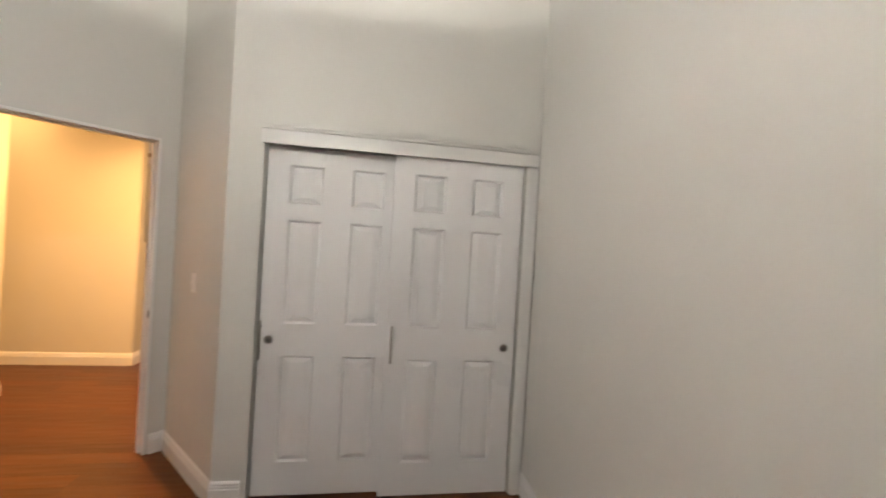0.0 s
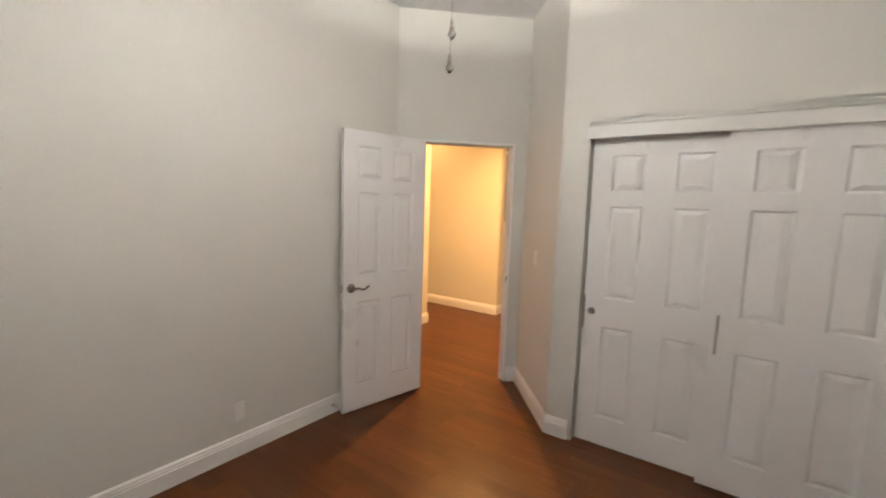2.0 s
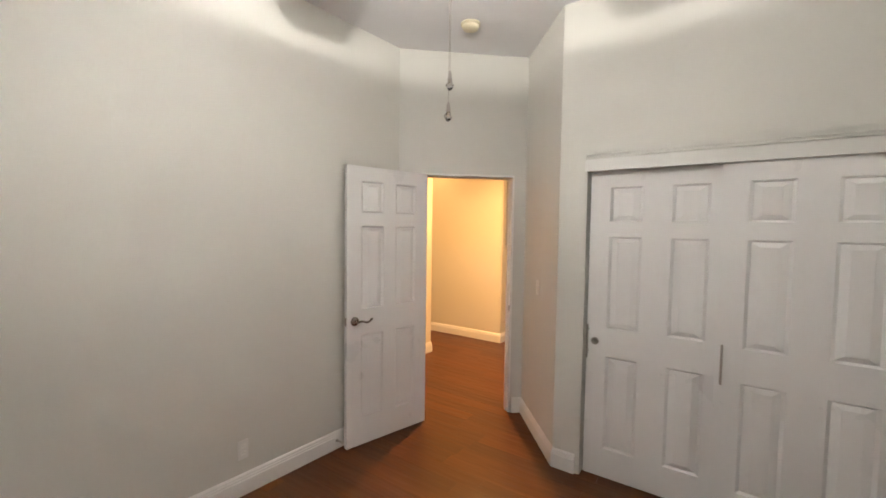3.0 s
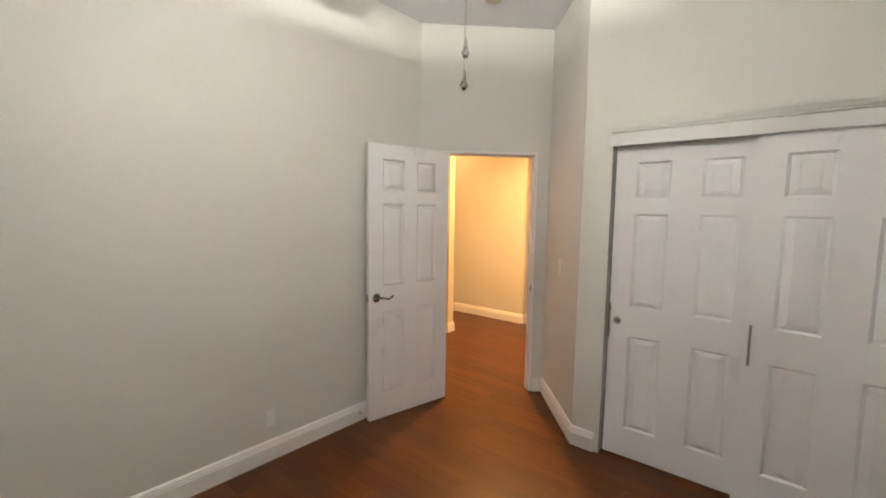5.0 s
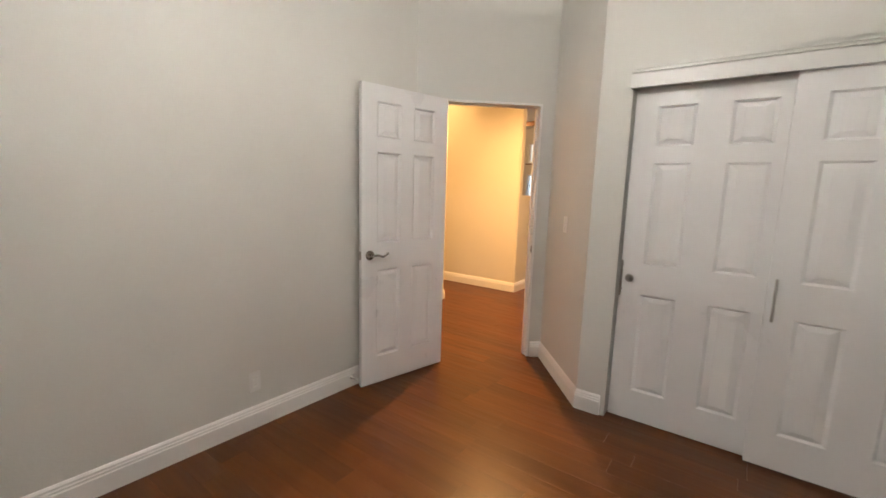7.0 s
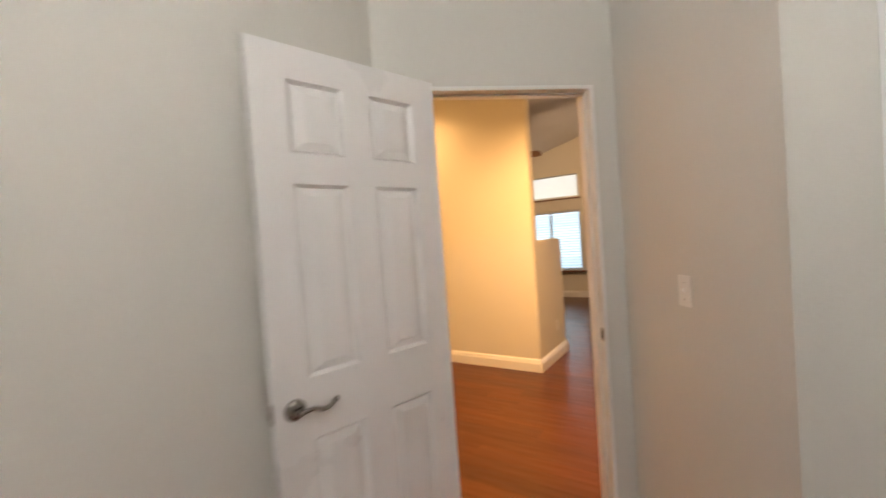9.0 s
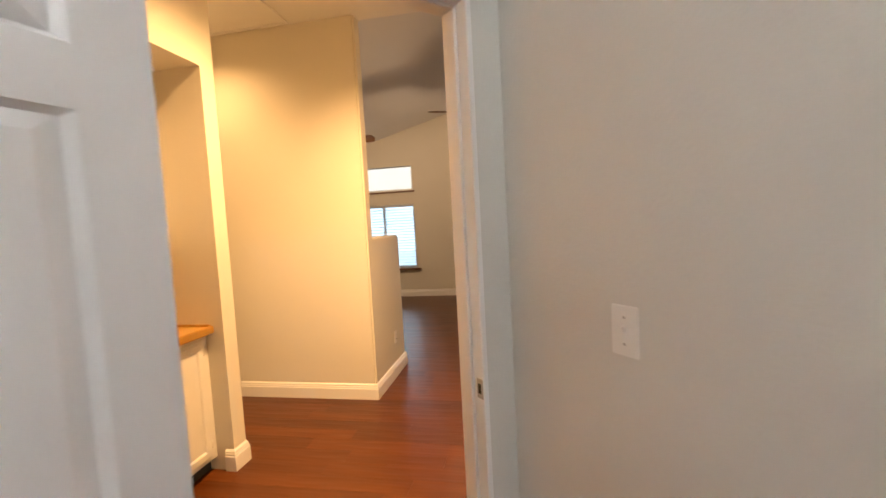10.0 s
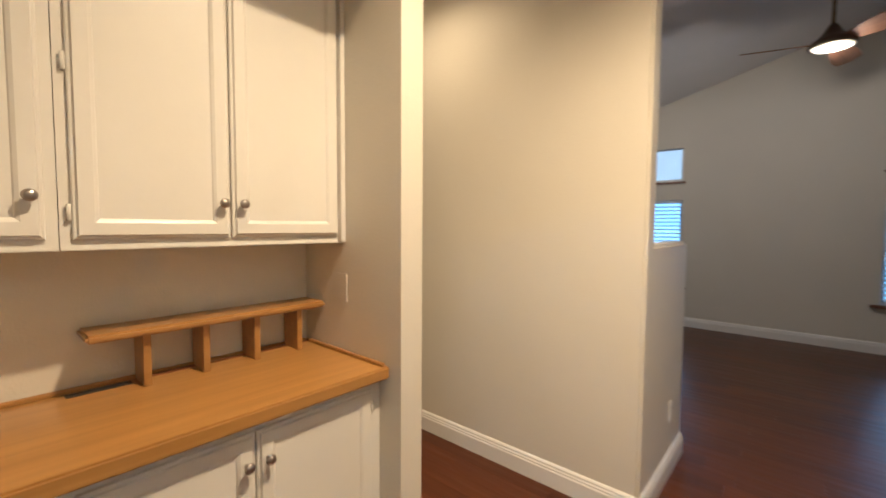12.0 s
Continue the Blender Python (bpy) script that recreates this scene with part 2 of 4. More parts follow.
def moulding(name, profile, runs, mat, label):
    """Profiled trim; runs: lists of plan points, room side to the right of the way; corners are mitred."""
    bm = bmesh.new()
    for pts in runs:
        n = len(pts)
        rings = []
        for i, p in enumerate(pts):
            d0 = Vector((pts[i][0] - pts[i - 1][0], pts[i][1] - pts[i - 1][1])).normalized() if i else None
            d1 = Vector((pts[i + 1][0] - pts[i][0], pts[i + 1][1] - pts[i][1])).normalized() if i < n - 1 else None
            d0, d1 = d0 or d1, d1 or d0
            n0, n1 = Vector((d0.y, -d0.x)), Vector((d1.y, -d1.x))
            out = (n0 + n1) / max(0.2, 1 + n0.dot(n1))
            rings.append([bm.verts.new((p[0] + out.x * o, p[1] + out.y * o, z)) for o, z in profile])
        for a, b in zip(rings, rings[1:]):
            for k in range(len(profile) - 1):
                bm.faces.new((a[k], a[k + 1], b[k + 1], b[k]))
        for ring in (rings[0], rings[-1]):
            bm.faces.new(ring)
    bmesh.ops.recalc_face_normals(bm, faces=bm.faces)
    return tagged(obj(name, bm, mat), label, "baseboard", kind="structure")


def rail_face(bm, xs, zs, panels, y, inward, sx=0.017, sz=0.0105, depth=0.0125):
    """One face of a panelled leaf in the plane y: flat rails and stiles, with a sloped recess in each panel cell."""
    def quad(*co):
        f = bm.faces.new([bm.verts.new(c) for c in co])
        return f
    for i in range(len(xs) - 1):
        for j in range(len(zs) - 1):
            a, b, c, d = xs[i], xs[i + 1], zs[j], zs[j + 1]
            if (i, j) in panels:
                o = [(a, y, c), (b, y, c), (b, y, d), (a, y, d)]
                yi = y + inward * depth
                n = [(a + sx, yi, c + sz), (b - sx, yi, c + sz), (b - sx, yi, d - sz), (a + sx, yi, d - sz)]
                for k in range(4):
                    quad(o[k], o[(k + 1) % 4], n[(k + 1) % 4], n[k])
                quad(*n)
            else:
                quad((a, y, c), (b, y, c), (b, y, d), (a, y, d))


def raised_field(a, b, c, d, y, inward):
    """The raised field of a panel: a sloped border that rises from the recess to just under the rails."""
    bm = bmesh.new()
    gx, gz, sx, sz = 0.0175, 0.011, 0.036, 0.026
    y0, y1 = y + inward * 0.0123, y + inward * 0.0015
    o = [bm.verts.new(p) for p in ((a + gx, y0, c + gz), (b - gx, y0, c + gz), (b - gx, y0, d - gz), (a + gx, y0, d - gz))]
    gx, gz = gx + sx, gz + sz
    n = [bm.verts.new(p) for p in ((a + gx, y1, c + gz), (b - gx, y1, c + gz), (b - gx, y1, d - gz), (a + gx, y1, d - gz))]
    for k in range(4):
        bm.faces.new((o[k], o[(k + 1) % 4], n[(k + 1) % 4], n[k]))
    bm.faces.new(n)
    bmesh.ops.recalc_face_normals(bm, faces=bm.faces)
    return bm


def six_panel(parent, w, h, thick, stile=0.113, mid=0.105, both=True, mat=None):
    """Leaf and raised panels of a moulded six-panel door; local x across, y front at 0 and back at thick, z up."""
    k = h / 2.03
    p = (w - 2 * stile - mid) / 2
    xs = [0, stile, stile + p, stile + p + mid, w - stile, w]
    zs = [0, 0.195 * k, 0.815 * k, 1.005 * k, 1.605 * k, 1.70 * k, 1.925 * k, h]
    panels = {(i, j) for i in (1, 3) for j in (1, 3, 5)}
    bm = bmesh.new()
    rail_face(bm, xs, zs, panels, 0.0, 1)
    if both:
        rail_face(bm, xs, zs, panels, thick, -1)
    else:
        f = bm.faces.new([bm.verts.new(c) for c in ((0, thick, 0), (w, thick, 0), (w, thick, h), (0, thick, h))])
    for q in (((0, 0, 0), (w, 0, 0), (w, thick, 0), (0, thick, 0)), ((0, 0, h), (w, 0, h), (w, thick, h), (0, thick, h)),
              ((0, 0, 0), (0, thick, 0), (0, thick, h), (0, 0, h)), ((w, 0, 0), (w, thick, 0), (w, thick, h), (w, 0, h))):
        bm.faces.new([bm.verts.new(c) for c in q])
    bmesh.ops.remove_doubles(bm, verts=bm.verts, dist=1e-5)
    bmesh.ops.recalc_face_normals(bm, faces=bm.faces)
    leaf = part("leaf", bm, mat or M_DOOR, parent)
    for y, inward in ((0.0, 1), (thick, -1)) if both else ((0.0, 1),):
        for i, j in sorted(panels):
            part("panel", raised_field(xs[i], xs[i + 1], zs[j], zs[j + 1], y, inward), mat or M_DOOR, leaf)
    return leaf


def empty(name, m, label, category, group="", kind=""):
    e = new(name)
    e.empty_display_size = 0.1
    e.matrix_world = m
    return tagged(e, label, category, group, kind)


# ---- plan ----
# The closet wall runs along x at y = 0; the doorway stands at an angle in the corner of the bedroom.
LX, RX, BACK, CEIL, T = -1.495, 1.578, -4.3, 3.05, 0.115
LXB = -1.728                                      # the west wall runs slightly out of square
DL, DR = (LX, -0.095), (-0.702, 0.643)          # ends of the angled door wall
CORNER = (-0.178, 0.0)                           # outer corner beside the closet
CLW, CLH = 1.495, 1.985                          # closet opening
D = Vector((DR[0] - DL[0], DR[1] - DL[1])).normalized()
N = Vector((-D.y, D.x))                          # towards the hall
OP0, OP1, OPH = 0.180, 0.979, 2.058              # doorway along the door wall


def dw(s, n=0.0):
    """A plan point s along the door wall and n towards the hall."""
    return (DL[0] + D.x * s + N.x * n, DL[1] + D.y * s + N.y * n)


HX, HY0, HSIDE, STUB = -2.40, 0.12, 1.478, 1.585   # hutch wall plane, alcove ends, end of the wall beside it
YW, PX, PEND = 2.50, -1.866, 3.35                  # hall wall, its end, end of the low wall
RWX, REND = -0.665, 3.08                            # wall across the hall from the hutch
FAR, LWX, LEX = 7.13, -6.2, 3.4                    # living room


def vault(x):
    return 3.09 + 0.275 * (x + 3.14)


# ---- bedroom shell ----
wall("wall_west", (LXB, BACK), DL, T, CEIL, M_WALL, "pale grey painted bedroom wall beside the open door", ext=(0, -0.001))
wall("wall_door", DL, DR, T, CEIL, M_WALL, "angled pale grey wall with the bedroom doorway in it", [(OP0, OP1, 0, OPH)], ext=(0.1, 0.1))
wall("wall_return", DR, CORNER, T, CEIL, M_WALL, "short pale grey wall between doorway and closet", ext=(0, -0.002))
wall("wall_closet", CORNER, (RX, 0), T, CEIL, M_WALL, "pale grey wall above the sliding closet doors", [(-CORNER[0], CLW - CORNER[0], 0, CLH + 0.004)], ext=(-0.001, 0))
wall("wall_east", (RX, T), (RX, BACK), T, CEIL, M_WALL, "plain pale grey bedroom wall")
wall("wall_south", (RX, BACK), (LXB - T, BACK), T, CEIL, M_WALL, "plain pale grey wall behind the bedroom", ext=(T, 0))
tagged(obj("closet_back", box(boxed(-0.15, RX, 0.68, 0.72, 0, 2.6), -0.15, -0.11, 0.16, 0.68, 0, 2.6), M_WALL), "plain back wall inside the closet", "wall", kind="structure")
tagged(obj("ceiling", prism([(LXB - T, BACK - T), (RX + T, BACK - T), (RX + T, 0.72), (-0.1, 0.72), (DR[0], DR[1] + 0.05), (DL[0] - 0.1, DL[1])], CEIL + 0.001, CEIL + 0.12), M_CEIL),
       "white painted flat bedroom ceiling", "ceiling", kind="structure")

moulding("baseboard", BASE, [[(LXB, BACK), (LX, DL[1]), dw(OP0 - 0.012)],
                             [dw(OP1 + 0.012), DR, CORNER, (-0.028, 0)], [(RX, -0.0), (RX, BACK)]], M_TRIM,
         "white moulded wooden baseboard along the bedroom walls")

# Doorway lining with its stop
bm = bmesh.new()
for s0, s1 in ((OP0 - 0.001, OP0 + 0.018), (OP1 - 0.018, OP1 + 0.001)):
    box(bm, s0, s1, -0.004, T + 0.004, 0, OPH, 0.002)
box(bm, OP0 - 0.001, OP1 + 0.001, -0.004, T + 0.004, OPH - 0.018, OPH + 0.001, 0.002)
for s0, s1 in ((OP0 + 0.018, OP0 + 0.029), (OP1 - 0.029, OP1 - 0.018)):
    box(bm, s0, s1, 0.042, 0.078, 0, OPH - 0.018, 0.002)
box(bm, OP0 + 0.018, OP1 - 0.018, 0.042, 0.078, OPH - 0.029, OPH - 0.018, 0.002)
lining = obj("door_frame", bm, M_TRIM)
lining.matrix_world = along(DL, DR)
tagged(lining, "white painted wooden door lining with a stop", "door frame", kind="structure")
strike = obj("strike_plate", boxed(OP1 - 0.0195, OP1 - 0.0165, 0.0, 0.029, 0.887, 0.947, 0.001), M_NICKEL)
strike.matrix_world = along(DL, DR)
tagged(strike, "small nickel strike plate let into the door lining", "strike plate")
hole = part("latch_hole", boxed(OP1 - 0.0205, OP1 - 0.0185, 0.008, 0.021, 0.902, 0.932), M_DARK, strike)


# ---- bedroom door, open towards the wall ----
def bedroom_door():
    hinge, free = (-1.279, -0.014), (-1.445, -0.712)
    e = empty("door_1", along(hinge, free) @ pose(0, 0, 0.014), "open white six-panel bedroom door with a nickel lever", "door", kind="structure")
    w, th = 0.714, 0.035
    m = pose(0, -th / 2 + 0.0, 0)
    leaf = six_panel(e, w, 2.022, th)
    leaf.matrix_basis = m
    for side in (1, -1):
        q = pose(w - 0.062, -th / 2 if side > 0 else th / 2, 0.918) @ pose(0, 0, 0, 90 if side > 0 else -90, 0, 0)
        rose = part("rose", lathe([(0, 0.016), (0.018, 0.016), (0.028, 0.010), (0.033, 0.003), (0.033, 0)], 28, q), M_LEVER, leaf, "round dark nickel rose", True)
        rose.matrix_basis = m.inverted()
        bmh = bmesh.new()
        cu = bpy.data.curves.new("lever", "CURVE")
        cu.dimensions, cu.bevel_depth, cu.bevel_resolution = "3D", 0.0075, 4
        sp = cu.splines.new("NURBS")
        pts = ((0, 0), (0.0, 0), (-0.035, 0.006), (-0.07, -0.010), (-0.095, -0.004), (-0.112, 0.012), (-0.118, 0.012))
        sp.points.add(len(pts) + 1)
        yy = -th / 2 - 0.045 if side > 0 else th / 2 + 0.045
        sp.points[0].co = (w - 0.062, yy + 0.04 * side, 0.918, 1)
        sp.points[1].co = (w - 0.062, yy + 0.012 * side, 0.918, 1)
        for k, (dx, dz) in enumerate(pts):
            sp.points[k + 2].co = (w - 0.062 + dx, yy, 0.918 + dz, 1)
        sp.use_endpoint_u, sp.order_u = True, 3
        tmp = new("lever_curve", cu)
        me = bpy.data.meshes.new_from_object(tmp.evaluated_get(bpy.context.evaluated_depsgraph_get()))
        bpy.data.objects.remove(tmp)
        bpy.data.curves.remove(cu)
        me.materials.clear()
        me.materials.append(M_LEVER)
        me.name = "lever"
        for p in me.polygons:
            p.use_smooth = True
        lev = new("lever", me)
        lev.parent = leaf
        lev.matrix_basis = m.inverted()
        lev["label"] = "curved dark nickel lever handle"
    plate = part("latch_plate", boxed(w - 0.0005, w + 0.0025, -0.013, 0.013, 0.89, 0.947), M_NICKEL, leaf, "nickel latch plate")
    plate.matrix_basis = m.inverted()
    bolt = part("latch_bolt", boxed(w + 0.002, w + 0.011, -0.006, 0.006, 0.908, 0.929, 0.002), M_NICKEL, leaf)
    bolt.matrix_basis = m.inverted()
    for z in (0.22, 1.0, 1.78):
        h = part("hinge", lathe([(0.006, -0.045), (0.006, 0.045)], 12, pose(-0.004, -th / 2 - 0.004, z)), M_NICKEL, e, "nickel hinge knuckle", True)
    return e


bedroom_door()


# ---- closet ----
def closet_door(name, x0, y, label, w=0.768):
    e = empty(name, pose(x0, y, 0.012), label, "closet door", "sliding closet doors", "structure")
    leaf = six_panel(e, w, 1.965, 0.033, stile=0.118, mid=0.155, both=False)
    return e, leaf, w


def flush_pull(parent, x, z, r=0.024):
    q = pose(x, -0.0005, z, 90, 0, 0)
    ring = part("finger_pull", lathe([(r, -0.001), (r, 0.002), (r - 0.002, 0.003), (r - 0.005, 0.003), (r - 0.006, 0.0012)], 28, q), M_NICKEL, parent, "round nickel finger pull", True)
    part("cup", lathe([(r - 0.0055, 0.0014), (r - 0.011, 0.0008), (0, 0.0006)], 24, q), M_CUP, ring, "recessed cup with shade in its colour", True)


def bar_pull(parent, x, z0, z1):
    bar = part("bar_handle", lathe([(0.0055, z0), (0.006, z0 + 0.003), (0.006, z1 - 0.003), (0.0055, z1)], 14, pose(x, -0.034, 0)), M_NICKEL, parent, "straight nickel bar handle", True)
    for z in (z0 + 0.035, z1 - 0.035):
        part("post", lathe([(0.0045, 0), (0.0045, 0.034)], 10, pose(x, 0, z, 90, 0, 0)), M_NICKEL, bar)


e, leaf, w = closet_door("closet_door_back", 0.012, 0.048, "white six-panel sliding closet door, set behind the other")
flush_pull(leaf, 0.052, 0.880)
bar_pull(leaf, 0.012, 0.775, 0.99)
e, leaf, w = closet_door("closet_door_front", CLW - 0.782, 0.002, "white six-panel sliding closet door, in front of the other")
flush_pull(leaf, w - 0.063, 0.868)
bar_pull(leaf, 0.03, 0.775, 0.99)

# Head fascia, side casing and lining of the closet
bm = boxed(-0.012, RX - 0.014, -0.022, -0.0005, CLH - 0.012, 2.046, 0.002)
tagged(obj("closet_head_trim", bm, M_FASCIA), "white flat head trim over the closet doors", "trim", kind="structure")
bm = boxed(-0.008, RX - 0.014, -0.005, -0.0005, 2.046, 2.054)
box(bm, -0.012, RX - 0.014, -0.019, -0.0005, 2.053, 2.066, 0.002)
box(bm, -0.010, RX - 0.014, -0.014, -0.0005, 2.065, 2.094, 0.008)
tagged(obj("closet_cap_trim", bm, M_CAP), "painted cap moulding above the closet head trim", "trim", kind="structure")
bm = boxed(CLW + 0.004, RX - 0.014, -0.018, -0.0005, 0, CLH - 0.013, 0.003)
box(bm, CLW + 0.016, RX - 0.03, -0.023, -0.017, 0, CLH - 0.013, 0.003)
tagged(obj("closet_side_trim", bm, M_TRIM), "white side casing of the closet opening", "trim", kind="structure")
bm = boxed(-0.006, -0.0003, 0.001, T - 0.002, 0, CLH)
tagged(obj("closet_jamb", bm, M_TRIM), "white lining at the side of the closet opening", "trim", kind="structure")
tagged(obj("closet_track", boxed(0.002, CLW - 0.002, 0.004, 0.10, CLH - 0.004, CLH + 0.002), M_STEEL), "metal track over the sliding closet doors", "track", kind="structure")


e = empty("door_stop", pose(-1.505, -0.735, 0.07, 0, 0, 90), "small white-tipped door stop on the baseboard", "door stop")
part("rod", lathe([(0.011, 0), (0.011, 0.004), (0.0045, 0.006), (0.0045, 0.05)], 14, pose(0, 0, 0, 90, 0, 0)), M_STEEL, e, "", True)
part("rubber_tip", lathe([(0.008, 0.05), (0.009, 0.054), (0.009, 0.064), (0.006, 0.068)], 14, pose(0, 0, 0, 90, 0, 0)), M_PLASTIC, e, "", True)

# ---- plates, smoke alarm ----
def plate(name, m, label, category, kind, paint=None):
    """A wall plate; local x to the right, z up, y into the wall."""
    e = empty(name, m, label, category)
    part("cover_plate", boxed(-0.035, 0.035, -0.0055, 0, -0.0575, 0.0575, 0.0025), paint or M_PLATE, e)
    if kind == "switch":
        part("toggle", box(boxed(-0.005, 0.005, -0.008, -0.005, -0.012, 0.012, 0.001), -0.004, 0.004, -0.017, -0.006, -0.002, 0.009, 0.0015), M_PLATE, e)
        for z in (0.03, -0.03):
            part("screw", lathe([(0.003, 0), (0.003, 0.0012)], 10, pose(0, -0.0054, z, 90, 0, 0)), M_NICKEL, e)
    elif kind == "outlet":
        for z in (0.02, -0.02):
            r = part("receptacle", boxed(-0.0165, 0.0165, -0.0075, -0.005, z - 0.0145, z + 0.0145, 0.002), M_PLATE, e)
            for x in (-0.006, 0.006):
                part("slot", boxed(x - 0.001, x + 0.001, -0.0079, -0.0072, z - 0.003, z + 0.006), M_DARK, r)
    return e


plate("low_wall_outlet", pose(PX, 3.06, 0.36, 0, 0, 90), "white outlet low on the short hall wall", "outlet", "outlet")
plate("wall_outlet", pose(-1.567, -1.396, 0.275, 0, 0, 93.2), "pale double outlet on the grey bedroom wall", "outlet", "outlet", M_FASCIA)
RD = Vector((CORNER[0] - DR[0], CORNER[1] - DR[1])).normalized()
sw = along(DR, CORNER)
plate("light_switch", sw @ pose(0.410, 0, 1.160), "white toggle switch plate on the wall beside the doorway", "switch", "switch")

e = empty("smoke_alarm", pose(-0.81, -0.13, CEIL), "aged white round smoke alarm on the ceiling", "smoke alarm")
part("base", lathe([(0.068, 0), (0.068, -0.012), (0.06, -0.014)][::-1], 36), M_IVORY, e, "", True)
part("cover", lathe([(0.06, -0.012), (0.06, -0.03), (0.052, -0.042), (0.02, -0.046), (0, -0.046)][::-1], 36), M_IVORY, e, "", True)


# ---- bedroom ceiling fan, out of sight above but for its pull chains ----
def bedroom_fan():
    e = empty("bedroom_ceiling_fan", pose(FAN[0], FAN[1], CEIL), "ceiling fan with a lit frosted bowl and two pull chains", "ceiling fan")
    part("canopy", lathe([(0.02, -0.07), (0.05, -0.05), (0.065, -0.01), (0.065, 0)], 28), M_NICKEL, e, "", True)
    part("down_rod", lathe([(0.012, -0.16), (0.012, -0.06)], 14), M_NICKEL, e, "", True)
    part("motor", lathe([(0.05, -0.345), (0.10, -0.325), (0.11, -0.24), (0.09, -0.18), (0.03, -0.155), (0.012, -0.15)], 32), M_NICKEL, e, "", True)
    for k in range(5):
        bm = bmesh.new()
        box(bm, 0.16, 0.62, -0.065, 0.065, -0.350, -0.343, 0.003)
        blade = part("blade", bm, M_TRIM, e)
        blade.matrix_basis = pose(0, 0, 0, 0, 0, 6 + 72 * k)
        part("blade_iron", boxed(0.05, 0.2, -0.018, 0.018, -0.343, -0.335, 0.003), M_NICKEL, blade)
    part("fitter", lathe([(0.004, -0.51), (0.004, -0.30)], 8), M_NICKEL, e, "", True)
    part("bowl", lathe([(0.104, -0.506), (0.126, -0.475), (0.14, -0.424), (0.136, -0.424), (0.121, -0.47), (0.100, -0.501)], 36), M_BOWL, e, "lit frosted glass bowl", True)
    # Unseen opaque pan, added to block the bowl's light towards the floor
    part("bowl_light_shield", lathe([(0.0, -0.524), (0.07, -0.521), (0.108, -0.506), (0.103, -0.500), (0.0, -0.512)], 36), M_NICKEL, e, "unseen nickel shield added to keep bowl light off the floor", True)
    part("finial_nut", lathe([(0.0, -0.545), (0.012, -0.535), (0.014, -0.524)], 14), M_NICKEL, e, "", True)
    for k in range(3):
        q = pose(0.055 * math.cos(2.1 * k + 0.5), 0.055 * math.sin(2.1 * k + 0.5), -0.445)
        bulb = part("bulb", lathe([(0, -0.024), (0.015, -0.018), (0.02, 0.0), (0.013, 0.018), (0, 0.022)], 14, q), M_BULB, e, "", True)
        bulb.visible_shadow = False
    for x, y, z in ((0.034, 0.2, 2.042), (0.026, 0.205, 1.947)):
        top = -0.3
        low = z - CEIL
        part("pull_chain", lathe([(0.0009, low + 0.06), (0.0009, top)], 8, pose(x, y, 0)), M_NICKEL, e)
        part("chain_arm", boxed(x - 0.003, x + 0.003, 0.0, y + 0.003, top - 0.003, top + 0.003), M_NICKEL, e)
        part("finial", lathe([(0.0015, 0.064), (0.004, 0.06), (0.0065, 0.048), (0.005, 0.042), (0.008, 0.036), (0.008, 0.032), (0.004, 0.03)][::-1], 16, pose(x, y, low)), M_NICKEL, e, "nickel chain fitting", True)
        part("crystal_bead", lathe([(0.0, 0.0), (0.007, 0.004), (0.0125, 0.015), (0.0125, 0.019), (0.007, 0.029), (0.003, 0.032)], 8, pose(x, y, low)), M_CRYSTAL, e, "faceted clear crystal bead")
    return e


bedroom_fan()
lamp("fan_lamp", "POINT", pose(FAN[0], FAN[1], CEIL - 0.434), FANW, COOL, radius=0.008)

# ---- hall ----
hp0, hp1 = dw(-0.2, T), dw(1.2, T)
# The hall side of the hutch wall, with the alcove through it
tagged(obj("wall_hutch", box(box(boxed(HX - 0.11, HX, -1.0, HY0, 0, CEIL), HX - 0.11, HX, HY0, HSIDE, 2.372, CEIL), -3.14, HX, HSIDE, STUB, 0, CEIL), M_HALL),
       "cream hall wall with a deep cabinet alcove in it", "wall", kind="structure")
tagged(obj("alcove_back", boxed(-3.14, -3.03, HY0 - 0.11, HSIDE, 0, 2.48), M_HALL), "cream back wall of the cabinet alcove", "wall", kind="structure")
tagged(obj("alcove_side", boxed(-3.03, HX - 0.11, HY0 - 0.11, HY0, 0, 2.48), M_HALL), "cream side wall of the cabinet alcove", "wall", kind="structure")
tagged(obj("alcove_top", boxed(-3.03, HX - 0.11, HY0, HSIDE, 2.374, 2.48), M_HALL), "cream soffit over the cabinet alcove", "wall", kind="structure")
tagged(obj("wall_corridor", boxed(-6.2, -3.14, HSIDE, STUB, 0, CEIL), M_HALL), "cream side wall of the corridor", "wall", kind="structure")
tagged(obj("wall_hall_south", boxed(HX - 0.11, LX - T, -1.11, -1.0, 0, CEIL), M_HALL), "plain cream wall closing the hall", "wall", kind="structure")


def edged(outline, z0, z1, r, keep):
    """A wall prism whose edges that keep() picks, by their two ends, are softly rounded."""
    bm = prism(outline, z0, z1)
    bmesh.ops.bevel(bm, geom=[ed for ed in bm.edges if keep(ed.verts[0].co, ed.verts[1].co)], offset=r, segments=4, affect="EDGES", clamp_overlap=True)
    return bm


